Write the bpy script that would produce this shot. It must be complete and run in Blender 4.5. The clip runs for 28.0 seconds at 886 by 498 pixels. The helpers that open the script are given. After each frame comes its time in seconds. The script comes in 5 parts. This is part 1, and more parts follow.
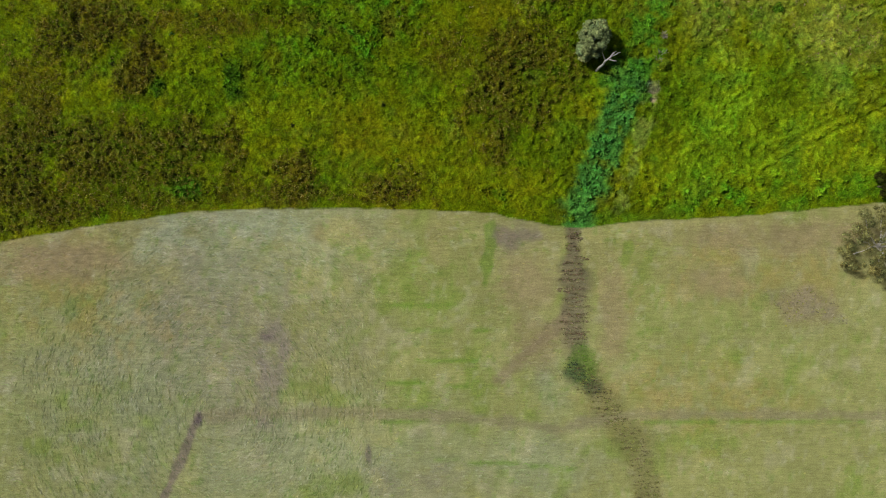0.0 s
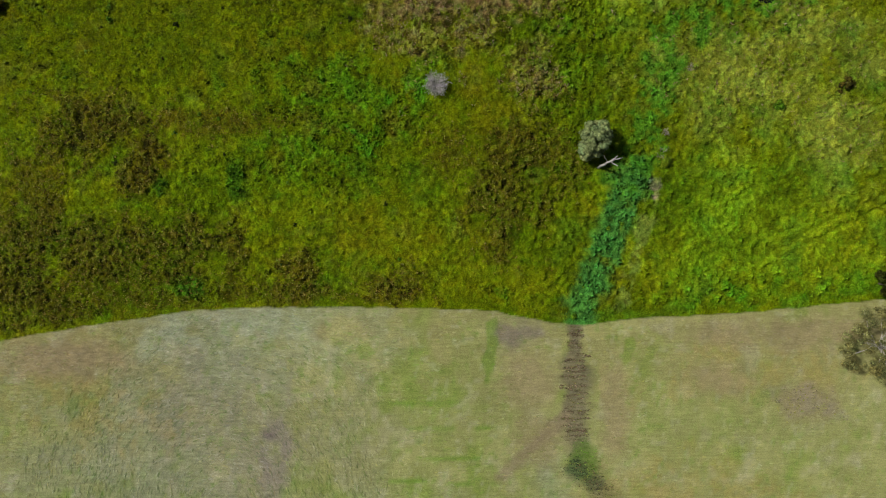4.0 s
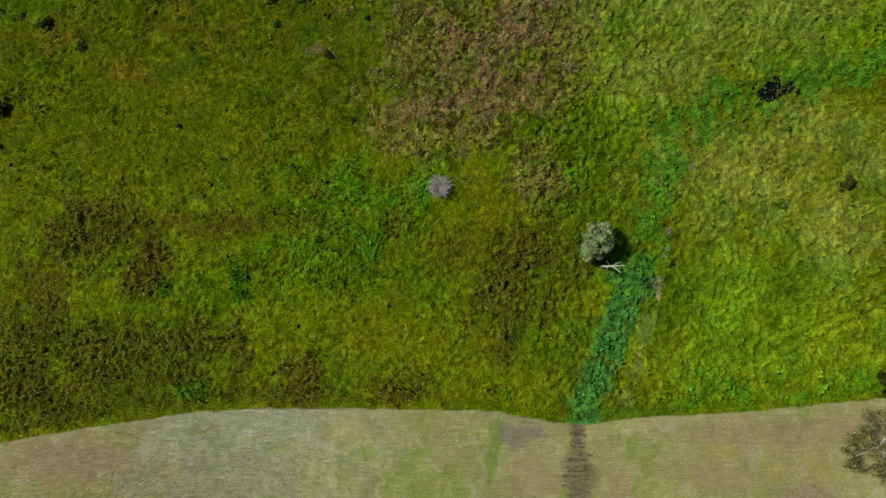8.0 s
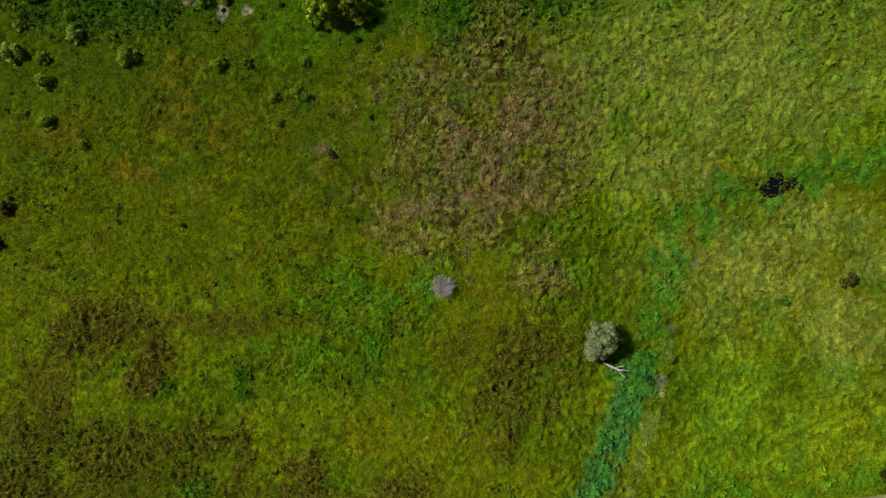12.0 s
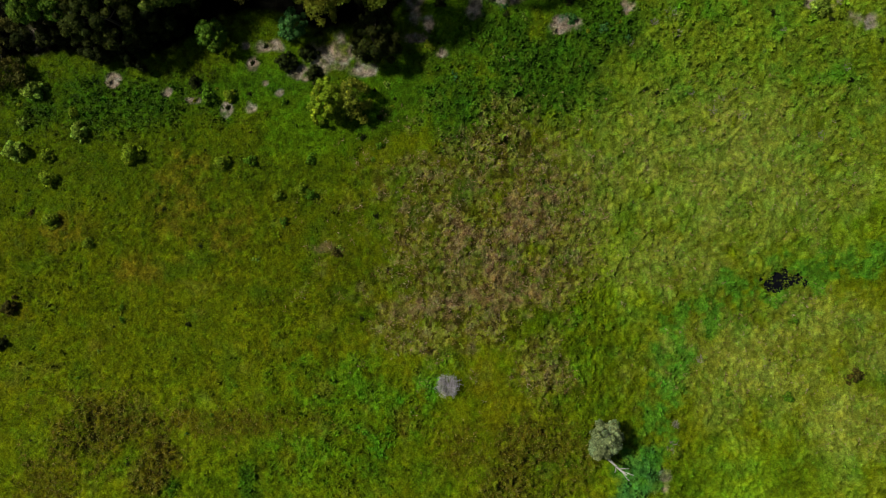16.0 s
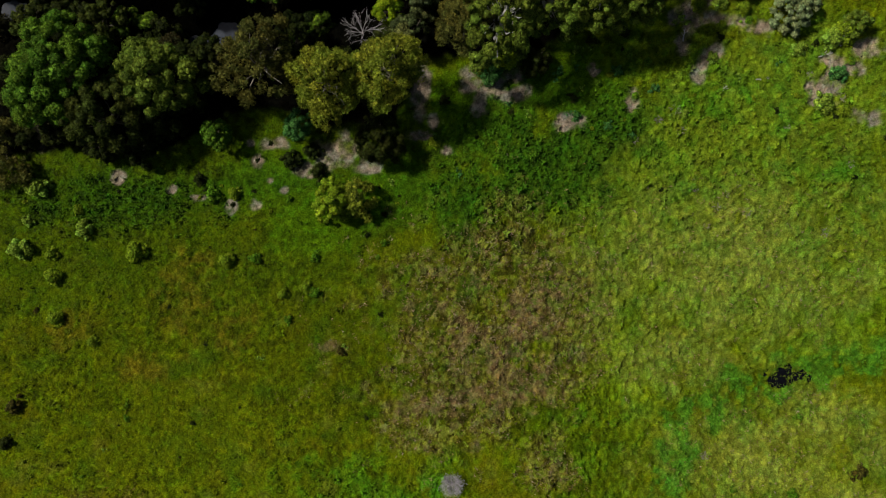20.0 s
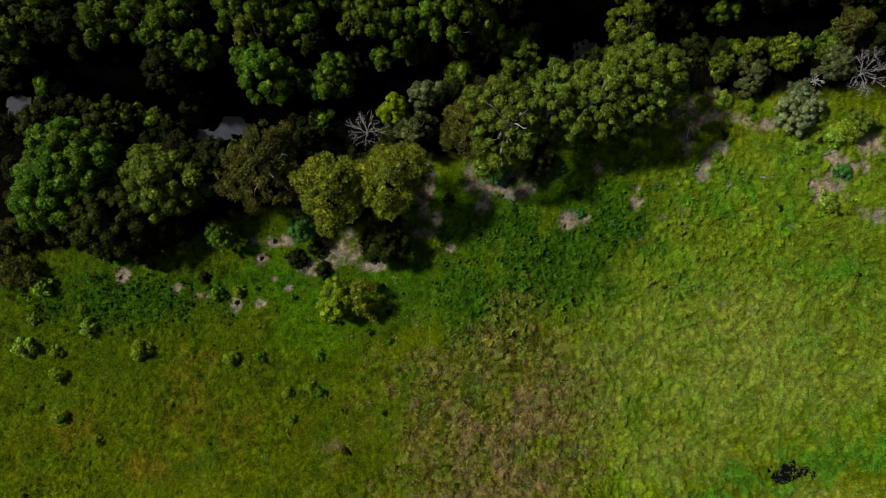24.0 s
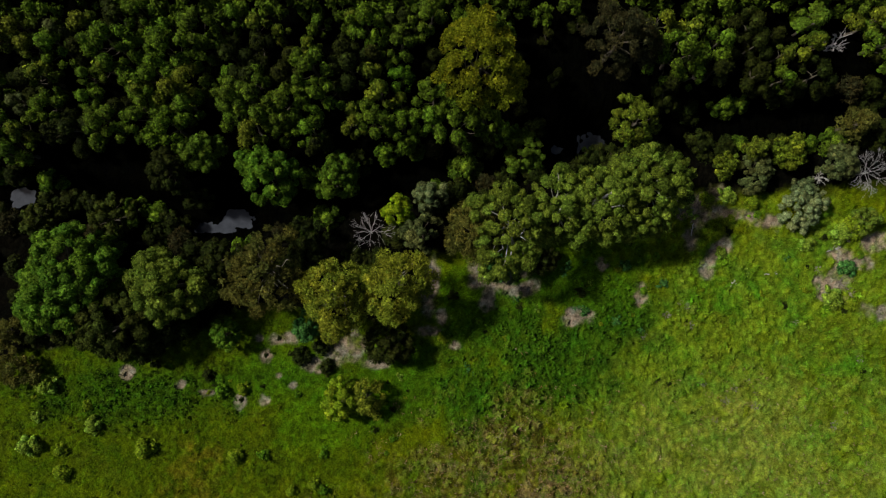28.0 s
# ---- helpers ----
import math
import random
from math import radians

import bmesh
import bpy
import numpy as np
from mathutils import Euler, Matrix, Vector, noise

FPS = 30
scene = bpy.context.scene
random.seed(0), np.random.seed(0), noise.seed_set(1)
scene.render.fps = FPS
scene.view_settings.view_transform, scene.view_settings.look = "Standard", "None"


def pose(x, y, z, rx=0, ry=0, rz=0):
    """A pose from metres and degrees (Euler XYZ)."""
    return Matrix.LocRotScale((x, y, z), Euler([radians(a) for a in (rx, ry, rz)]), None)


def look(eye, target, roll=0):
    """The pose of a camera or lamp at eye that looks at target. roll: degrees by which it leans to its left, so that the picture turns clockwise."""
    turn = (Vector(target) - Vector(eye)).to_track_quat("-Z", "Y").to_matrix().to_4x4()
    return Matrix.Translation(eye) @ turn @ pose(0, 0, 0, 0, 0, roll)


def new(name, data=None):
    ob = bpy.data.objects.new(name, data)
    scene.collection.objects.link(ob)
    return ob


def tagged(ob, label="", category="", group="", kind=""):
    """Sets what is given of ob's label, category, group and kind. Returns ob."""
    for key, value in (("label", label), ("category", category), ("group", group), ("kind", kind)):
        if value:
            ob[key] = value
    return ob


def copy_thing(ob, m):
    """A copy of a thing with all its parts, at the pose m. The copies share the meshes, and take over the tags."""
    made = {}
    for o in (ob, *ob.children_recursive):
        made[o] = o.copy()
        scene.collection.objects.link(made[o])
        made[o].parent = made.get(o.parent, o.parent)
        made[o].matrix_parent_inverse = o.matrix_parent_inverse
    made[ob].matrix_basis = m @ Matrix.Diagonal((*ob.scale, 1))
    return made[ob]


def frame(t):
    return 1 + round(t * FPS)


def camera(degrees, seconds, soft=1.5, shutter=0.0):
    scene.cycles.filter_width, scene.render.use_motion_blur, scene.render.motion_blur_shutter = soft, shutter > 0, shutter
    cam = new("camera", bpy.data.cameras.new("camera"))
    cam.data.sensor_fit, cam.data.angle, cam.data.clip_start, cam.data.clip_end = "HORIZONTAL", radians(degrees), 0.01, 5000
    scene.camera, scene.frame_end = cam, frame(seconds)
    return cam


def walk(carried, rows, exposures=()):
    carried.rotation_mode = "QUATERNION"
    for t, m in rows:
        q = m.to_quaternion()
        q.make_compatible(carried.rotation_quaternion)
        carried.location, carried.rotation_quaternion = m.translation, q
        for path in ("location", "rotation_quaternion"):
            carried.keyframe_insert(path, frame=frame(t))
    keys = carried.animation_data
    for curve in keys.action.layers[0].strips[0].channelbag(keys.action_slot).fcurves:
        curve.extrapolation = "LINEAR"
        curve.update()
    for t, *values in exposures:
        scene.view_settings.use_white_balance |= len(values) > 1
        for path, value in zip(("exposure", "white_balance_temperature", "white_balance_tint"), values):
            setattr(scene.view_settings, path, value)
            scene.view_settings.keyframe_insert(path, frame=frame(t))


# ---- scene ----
cam = camera(70.0, 28.0, soft=1.2)
METRES, EYE, TILT, LEAN, TURN = 80.0, 73.2, -90.0, 0.0, 0.0
SKY, SUN, SUN_SOFT = 0.045, 5.0, 6.0
ROWS = [
    (0.0, 0.0, 0.0, 0.0, 0.0, 0.0, -0.0),
    (0.5, -0.0003, -0.0, 0.0166, 0.02, 0.04, -0.02),
    (1.0, -0.0011, -0.0001, 0.0351, -0.01, 0.05, -0.01),
    (1.5, -0.0016, -0.0004, 0.0527, -0.03, 0.02, -0.01),
    (2.0, -0.0019, -0.0007, 0.0707, -0.02, 0.07, -0.02),
    (2.5, -0.0025, -0.0012, 0.0886, -0.04, 0.03, -0.02),
    (3.0, -0.0028, -0.0015, 0.1068, -0.05, 0.09, -0.02),
    (3.5, -0.0037, -0.0019, 0.1246, -0.07, 0.04, -0.04),
    (5.5, -0.0061, -0.0031, 0.1952, -0.09, 0.2, -0.09),
    (6.0, -0.0069, -0.0035, 0.2136, -0.1, 0.23, -0.09),
    (6.5, -0.0076, -0.0038, 0.2304, -0.11, 0.27, -0.1),
    (7.0, -0.0085, -0.0042, 0.2489, -0.13, 0.29, -0.1),
    (7.5, -0.0096, -0.0046, 0.2659, -0.15, 0.33, -0.1),
    (8.0, -0.01, -0.0049, 0.2847, -0.15, 0.33, -0.09),
    (8.5, -0.0108, -0.0053, 0.3024, -0.17, 0.3, -0.09),
    (9.0, -0.0117, -0.0055, 0.3213, -0.18, 0.29, -0.1),
    (9.5, -0.0124, -0.0058, 0.338, -0.18, 0.35, -0.1),
    (10.0, -0.0132, -0.006, 0.3571, -0.18, 0.33, -0.1),
    (10.5, -0.0136, -0.0063, 0.3738, -0.16, 0.38, -0.1),
    (11.0, -0.0146, -0.0067, 0.3928, -0.18, 0.36, -0.09),
    (11.5, -0.0155, -0.007, 0.4096, -0.18, 0.4, -0.09),
    (12.0, -0.0165, -0.0073, 0.428, -0.19, 0.41, -0.09),
    (12.5, -0.0172, -0.0075, 0.445, -0.18, 0.43, -0.08),
    (14.5, -0.021, -0.0083, 0.5159, -0.19, 0.47, -0.08),
    (15.0, -0.0216, -0.0085, 0.5347, -0.18, 0.48, -0.08),
    (15.5, -0.0222, -0.0087, 0.5513, -0.17, 0.52, -0.09),
    (16.0, -0.0233, -0.0088, 0.5707, -0.2, 0.46, -0.07),
    (16.5, -0.0239, -0.0091, 0.5873, -0.17, 0.5, -0.09),
    (17.0, -0.0247, -0.0094, 0.6057, -0.16, 0.51, -0.09),
    (17.5, -0.0256, -0.0096, 0.6229, -0.19, 0.51, -0.09),
    (18.0, -0.0267, -0.01, 0.6409, -0.2, 0.56, -0.1),
    (18.5, -0.0274, -0.0103, 0.6581, -0.2, 0.56, -0.1),
    (19.0, -0.0281, -0.0107, 0.6762, -0.18, 0.61, -0.1),
    (19.5, -0.029, -0.011, 0.6934, -0.19, 0.62, -0.11),
    (20.0, -0.0299, -0.0113, 0.712, -0.19, 0.63, -0.11),
    (20.5, -0.0306, -0.0116, 0.7287, -0.18, 0.68, -0.11),
    (21.0, -0.0312, -0.0119, 0.7473, -0.19, 0.7, -0.11),
    (21.5, -0.0321, -0.0122, 0.7647, -0.19, 0.7, -0.13),
    (23.5, -0.035, -0.0132, 0.8374, -0.16, 0.68, -0.13),
    (24.0, -0.0358, -0.0133, 0.8557, -0.15, 0.73, -0.14),
    (24.5, -0.0364, -0.0136, 0.8729, -0.14, 0.74, -0.14),
    (25.0, -0.0373, -0.0139, 0.8914, -0.14, 0.75, -0.14),
    (25.5, -0.0379, -0.0142, 0.9087, -0.13, 0.75, -0.14),
    (26.0, -0.0387, -0.0146, 0.9274, -0.13, 0.75, -0.15),
    (26.5, -0.0394, -0.0149, 0.9444, -0.11, 0.77, -0.15),
    (27.0, -0.0404, -0.0152, 0.9632, -0.12, 0.76, -0.15),
    (27.5, -0.0412, -0.0154, 0.9803, -0.13, 0.77, -0.14),
    (28.0, -0.0419, -0.0156, 0.9989, -0.12, 0.79, -0.14),
]
walk(cam, [(t, pose(0, 0, EYE, TILT, LEAN, TURN) @ pose(METRES * x, METRES * y, METRES * z, 90 + pitch, roll, yaw)) for t, x, y, z, yaw, pitch, roll in ROWS],
     exposures=[(0.0, -0.08), (3.0, -0.1), (12.0, -0.18), (20.0, -0.27), (28.0, -0.33)])

# ---- world, sun, exposure ----
SUN_UP, SUN_FROM = 45.5, 292.0
world = bpy.data.worlds.new("sky")
scene.world = world
world.use_nodes = True
wn = world.node_tree
sky = wn.nodes.new("ShaderNodeTexSky")
sky.sky_type = 'NISHITA'
sky.sun_disc = False
sky.sun_elevation, sky.sun_rotation = radians(SUN_UP), radians(SUN_FROM)
sky.air_density, sky.dust_density = 1.0, 3.0
wn.links.new(sky.outputs["Color"], wn.nodes["Background"].inputs["Color"])
wn.nodes["Background"].inputs["Strength"].default_value = SKY
sun = new("sun", bpy.data.lights.new("sun", "SUN"))
sun.data.energy, sun.data.angle, sun.data.color = SUN, radians(SUN_SOFT), (1.0, 0.96, 0.88)
sx, sy = math.sin(radians(SUN_FROM)), math.cos(radians(SUN_FROM))
sun.matrix_world = look((sx * 60, sy * 60, 85.0), (0, 0, 85.0 - 60 * math.tan(radians(SUN_UP))))


# ---- small tools ----
def C(r, g, b):
    """A linear colour from 0..255 display values."""
    return np.array([(v / 255 / 12.92) if v < 10.3 else ((v / 255 + 0.055) / 1.055) ** 2.4 for v in (r, g, b)])


def smooth(v):
    v = np.clip(v, 0, 1)
    return v * v * (3 - 2 * v)


def lattice(x, y, size, seed):
    """Smooth value noise, -1 to 1, in patches of that size."""
    x, y = np.asarray(x) / size + 57.3 * seed, np.asarray(y) / size - 31.7 * seed
    ix, iy = np.floor(x).astype(np.int64), np.floor(y).astype(np.int64)
    fx, fy = smooth(x - ix), smooth(y - iy)

    def rnd(a, b):
        h = (a * 374761393 + b * 668265263 + seed * 1442695041) & 0xFFFFFFFF
        h = ((h ^ (h >> 13)) * 1274126177) & 0xFFFFFFFF
        h = h ^ (h >> 16)
        return (h & 0xFFFF) / 32767.5 - 1
    a, b = rnd(ix, iy), rnd(ix + 1, iy)
    c, d = rnd(ix, iy + 1), rnd(ix + 1, iy + 1)
    return (a * (1 - fx) + b * fx) * (1 - fy) + (c * (1 - fx) + d * fx) * fy


def rough(x, y, size, seed, steps=3):
    total, amp = 0, 1.0
    for k in range(steps):
        total = total + amp * lattice(x, y, size / 2 ** k, seed + k)
        amp *= 0.55
    return total / 1.6


def tussock(x, y, size, seed, turn=0.0, long=1.0):
    """Rounded humps packed side by side, drawn out along a direction: 1 on a hump's top, 0 in the gaps; and a random number for each hump."""
    ct, st = math.cos(turn), math.sin(turn)
    x, y = (np.asarray(x) * ct + np.asarray(y) * st) / (size * long), (np.asarray(y) * ct - np.asarray(x) * st) / size
    ix, iy = np.floor(x).astype(np.int64), np.floor(y).astype(np.int64)
    best, lot = np.full(x.shape, 9.0), np.zeros(x.shape)
    for i in (-1, 0, 1):
        for j in (-1, 0, 1):
            h = ((ix + i) * 374761393 + (iy + j) * 668265263 + seed * 1442695041) & 0xFFFFFFFF
            h = ((h ^ (h >> 13)) * 1274126177) & 0xFFFFFFFF
            h = h ^ (h >> 16)
            px, py = ix + i + (h & 0xFF) / 255, iy + j + ((h >> 8) & 0xFF) / 255
            d = (x - px) ** 2 + (y - py) ** 2
            lot = np.where(d < best, ((h >> 16) & 0xFF) / 255, lot)
            best = np.minimum(best, d)
    return np.clip(1 - best / 0.7, 0, 1), lot


def patch(x, y, spots, ragged=0.35, edge=0.35):
    """How much a place belongs to patches (cx, cy, rx, ry): 0 to 1, with ragged edges."""
    out = np.zeros_like(x)
    wob = ragged * rough(x, y, 2.6, 11) + ragged * 0.6 * rough(x, y, 0.8, 17, 2)
    for cx, cy, rx, ry in spots:
        d = np.hypot((x - cx) / rx, (y - cy) / ry) + wob
        out = np.maximum(out, smooth((1 + edge - d) / (2 * edge)))
    return out


def ribbon(x, y, way, wide, ragged=0.3):
    """The same along a broken line of points."""
    best = np.full_like(x, 1e9)
    for (ax, ay), (bx, by) in zip(way, way[1:]):
        dx, dy = bx - ax, by - ay
        s = np.clip(((x - ax) * dx + (y - ay) * dy) / (dx * dx + dy * dy), 0, 1)
        best = np.minimum(best, np.hypot(x - ax - s * dx, y - ay - s * dy))
    return smooth(1.5 - best / wide + ragged * rough(x, y, 1.8, 23))


# ---- the lie of the land ----
def field_edge(x):
    """Where the mown field ends and the rank meadow begins."""
    xs = np.array([-90, -63, -51.3, -41.4, -29.7, -19.9, -8.8, 4.4, 10, 14.5, 17.5, 21.2, 31.2, 41.3, 52.5, 90])
    ys = np.array([-6, -1.4, 0.8, 2.5, 4.2, 4.6, 4.7, 4.3, 3.4, 2.4, 2.6, 3.2, 3.6, 4.4, 5.6, 7])
    x = np.asarray(x)
    return sum(np.interp(x + o, xs, ys) for o in (-2, -1, 0, 1, 2)) / 5 + 0.12 * lattice(x, x * 0, 1.5, 3)


def creek_line(x):
    x = np.asarray(x)
    xs = np.array([-200, -55, -40, -31, -20, -8, 10, 16, 30, 45, 200])
    ys = np.array([93, 87.6, 85.2, 84.0, 86.4, 90.2, 93.3, 94.5, 96.2, 97.5, 110])
    return sum(np.interp(x + o, xs, ys) for o in (-4, -2, 0, 2, 4)) / 5


def tree_line(x):
    xs = np.array([-90, -60, -46, -36, -28, -22, -16, -8, -4.5, 2, 8, 14, 22, 27, 60, 90])
    ys = np.array([64, 67, 69.0, 69.4, 73, 74.5, 72, 72, 80, 80.5, 81, 83.5, 85.5, 87.6, 89.4, 91])
    return np.interp(x, xs, ys)


WATER_Z = -4.1
POOLS = [(-31.8, 83.3, 3.9, 1.0), (-28.6, 84.4, 1.9, 1.2), (15.4, 94.2, 1.9, 1.4), (11.0, 93.4, 0.9, 0.6), (-55.4, 87.4, 1.5, 1.2)]
POOL, POOL_WIDE, POOL_DEEP = (39.4, 42.4), 2.6, 1.2


def land(x, y):
    x, y = np.asarray(x, dtype=float), np.asarray(y, dtype=float)
    west = -1.0 * smooth((y - 40) / 22)
    east = -1.8 - 0.8 * np.exp(-((y - 42) / 18) ** 2) + 0.5 * smooth((y - 55) / 20)
    z = west + (east - west) * smooth((x + 12) / 36)
    far = y - creek_line(x)
    z = z + (-2.0 - z) * smooth((far - 1) / 9)
    wet = np.zeros_like(x)
    for cx, cy, rx, ry in POOLS:
        wet = np.maximum(wet, smooth(1.5 - np.hypot((x - cx) / rx, (y - cy) / ry) + 0.6 * rough(x, y, 1.5, 13) + 0.5 * rough(x, y, 0.6, 15)))
    z = z + (-3.85 - 0.8 * wet - z) * smooth(1 - (np.abs(far) - 1.2 - 0.5 * lattice(x, y, 3, 9)) / 3.2)
    return z + 0.25 * lattice(x, y, 14, 5)


def mown(x, y):
    return smooth((field_edge(x) - y) / 0.16 + 0.5)


def humps(x, y):
    """The humps of matted grass, large, middling and small: how high each stands, and its lot."""
    wx, wy = x + 0.55 * lattice(x, y, 2.3, 91) + 0.2 * lattice(x, y, 0.7, 92), y + 0.55 * lattice(x, y, 2.3, 93) + 0.2 * lattice(x, y, 0.7, 94)
    return tussock(wx, wy, 1.2, 31), tussock(wx, wy, 0.62, 35), tussock(wx + 0.3, wy, 0.44, 39)


def even(x, y):
    """Where the western grass lies smooth and even, between the rougher clumps."""
    clumped = np.clip(patch(x, y, SCRUB, 0.9, 0.6) + patch(x, y, RUSSET, 0.55, 0.6) + patch(x, y, LUSH + DARK_LUSH, 0.9, 0.6), 0, 1)
    return smooth(0.45 + 1.7 * rough(x, y, 5.5, 211)) * (1 - clumped) * smooth((14 - x) / 8)


def lumps(x, y):
    """Height of the matted growth over the soil."""
    rank = 1 - mown(x, y)
    bare = bare_soil(x, y)
    low = patch(x, y, SHORT, 0.4, 0.5)
    (big, lot_b), (mid, lot_m), (small, lot_s) = humps(x, y)
    east = smooth((x + 3) / 12 + 0.4 * lattice(x, y, 6, 95))
    calm = smooth((y - 20) / 10) * (1 - east)
    thick = np.clip(patch(x, y, SCRUB, 0.8, 0.6) + ribbon(x, y, GULLY, 1.8, 0.6) + 0.25 * patch(x, y, RUSSET, 0.55, 0.4) + 0.6 * patch(x, y, LUSH + DARK_LUSH, 0.8, 0.6), 0, 1)
    mat = (0.05 + 0.17 * east) * big * (0.4 + 0.9 * lot_b) + (0.13 + 0.16 * east + 0.12 * thick) * mid * (0.3 + 1.1 * lot_m) + (0.16 + 0.20 * thick + 0.10 * patch(x, y, SCRUB, 0.8, 0.6)) * small * lot_s ** 2 * (1 - 0.4 * calm)
    mat = 0.05 + smooth(0.05 + 0.8 * (y - field_edge(x)) / 2.4) * (mat * (1 - 0.4 * even(x, y)) + 0.08 * rough(x, y, 2.0, 37)) * (1 - 0.75 * low)
    for way in TRACKS:
        mat = mat * (1 - 0.6 * ribbon(x, y, way, 0.17, 0.6))
    dip = smooth(1.5 - np.hypot((x - POOL[0]) / POOL_WIDE, (y - POOL[1]) / POOL_DEEP) - 0.8 * rough(x, y, 1.0, 41))
    return rank * mat * (1 - 0.8 * bare) * (1 - dip) - 0.35 * dip + 0.012 * rough(x, y, 0.5, 43, 2) * (1 - rank)


TRACKS = [[(38.0, 9.4), (45.0, 13.2), (53.0, 17.2)], [(37.6, 10.6), (44.5, 14.3), (53.0, 18.4)]]


# ---- what grows where ----
SCRUB = [(-41, 25.4, 6, 3.6), (-35.5, 20.6, 2, 2.6), (-38, 10.5, 8, 3.5), (-30.5, 12.4, 6, 2.4), (-34.0, 22.5, 1.6, 1.4),
         (-49, 8, 6, 6), (-16, 9.2, 2.6, 3), (-15.5, 6.4, 4.5, 1.6), (-5.4, 7, 3.2, 2.0), (7.4, 18.9, 4.2, 5.4), (6.2, 13.0, 1.2, 2.6)]
SCRUB_THIN = [(0.3, 22.6, 3, 3.5), (-36, 7, 15, 3), (-22, 6, 8, 1.6), (12, 24, 5, 4), (-47, 17, 3, 4), (-27, 26, 8, 1.5)]
GOLD = [(-42, 18.4, 5.5, 3), (-6.3, 12.8, 10, 5), (-20.7, 11.5, 3.4, 4), (24, 10.5, 4, 4.5), (2, 7, 12, 2), (46, 14, 8, 6), (3, 35.5, 3, 2.4)]
LUSH = [(-12.8, 22.6, 7, 4), (-29, 7.2, 4, 1.8), (-6, 27, 5, 4), (13.5, 29, 4, 7), (-14, 30, 7, 4), (31, 6, 8, 2.2), (44, 7, 9, 2),
        (15, 38, 3, 6), (-2, 33.5, 3, 2), (9, 66, 6, 5), (1.5, 62, 5, 5), (28, 72, 7, 7), (44, 66, 5, 9)]
DARK_LUSH = [(-24.3, 19.8, 0.9, 2.2), (-33.0, 18.6, 0.9, 1.2), (9, 66, 7, 6), (0, 63, 4, 5), (0.5, 71.5, 5, 5), (-40, 63, 10, 3), (17, 74, 5, 5)]
OLIVE = [(27.5, 18.0, 3.8, 4.6), (40.0, 19.0, 3.0, 3.0), (24.5, 14.0, 2.0, 4.0)]
VIVID = [(-30.5, 7.0, 3.0, 1.1), (-3.0, 30.0, 2.0, 1.2), (-5.5, 27.5, 1.5, 1.5), (-9.0, 24.0, 1.6, 2.0), (5.2, 6.4, 2.0, 0.8), (34.5, 6.6, 2.4, 0.9)]
SHORT = [(-9, 64.6, 6, 4.4), (-17, 61, 6, 4), (-1, 75.5, 4, 4), (11, 78, 9, 4.2), (-22, 66, 6, 4)]
RUSSET = [(2.5, 47, 11, 10.5), (0, 38, 9, 4), (7, 57, 7, 5), (10, 33, 3, 4), (12, 51, 5, 4), (12.5, 43, 3.5, 3)]
RUSSET_RED = [(7, 43.4, 4.4, 4), (2, 47, 4, 2), (-3, 39.5, 4, 1.6), (8, 50, 3, 4), (-15.5, 46.4, 1.6, 0.5)]
BROWN = [(-32, 53.4, 3.6, 5.0), (-26.5, 48.6, 3.0, 2.4), (-46, 48, 3, 2), (-37, 44, 2.4, 1.6)]
# darker meadow green, with the shade of the tree edge put into the colour
SHADE_GREEN = [(14, 70, 7, 6), (-4.6, 66.4, 5, 4.6), (-9, 61.4, 3, 2), (-20, 66, 8, 2.6), (-40, 64.5, 12, 3), (7, 75.5, 6, 3.4)]
STRAW = [(34, 33, 9, 6), (46.5, 25.5, 4.4, 4.6), (34, 57, 15, 8), (43, 38, 8, 3), (16, 53, 5, 8), (50, 33, 4, 3), (25, 45, 6, 4)]
BRIGHT = [(38, 14, 15, 8), (46, 52, 10, 8), (24, 56, 8, 7), (20, 45, 6, 6)]
SAND = [(-25.0, 70.3, 0.4, 0.4), (-22.6, 65.8, 0.45, 0.35), (-24.2, 68.2, 0.7, 0.65), (-27.1, 62.9, 0.65, 0.8), (-24.4, 62.9, 0.7, 0.6), (-20.9, 64.7, 0.55, 0.45), (-31.3, 63.8, 0.9, 0.45),
        (-34.3, 64.8, 0.55, 0.5), (-40.7, 66.2, 0.75, 0.8), (-22, 70.2, 1.6, 0.7), (-18.4, 67.1, 1.2, 0.8), (-14.9, 68.9, 2.4, 2.1),
        (-11, 67.5, 2, 0.8), (-4.8, 76, 1.2, 3), (-5, 71.3, 1.5, 0.6), (-1.8, 69.5, 0.8, 0.7), (-49.5, 71.5, 1.2, 2), (-3.3, 73, 0.8, 1.2)]
SAND_EAST = [(5.9, 78.9, 1.4, 1.2), (12.9, 73, 1.6, 0.8), (30.1, 87.7, 1.6, 0.7), (16, 78.9, 0.5, 0.4), (44.4, 80.5, 1.2, 0.7), (44.6, 78, 1.3, 1.5), (2.4, 75.6, 0.5, 1.0),
             (43.3, 76.5, 2, 1.6), (48.2, 73.6, 1.5, 1.1), (48, 82, 1.6, 1.2), (36, 84, 1.6, 0.8), (20.5, 76, 0.7, 1.3), (15.5, 79.5, 0.5, 0.4),
             (25.0, 19.2, 0.7, 0.8), (47, 79, 1.5, 1)]
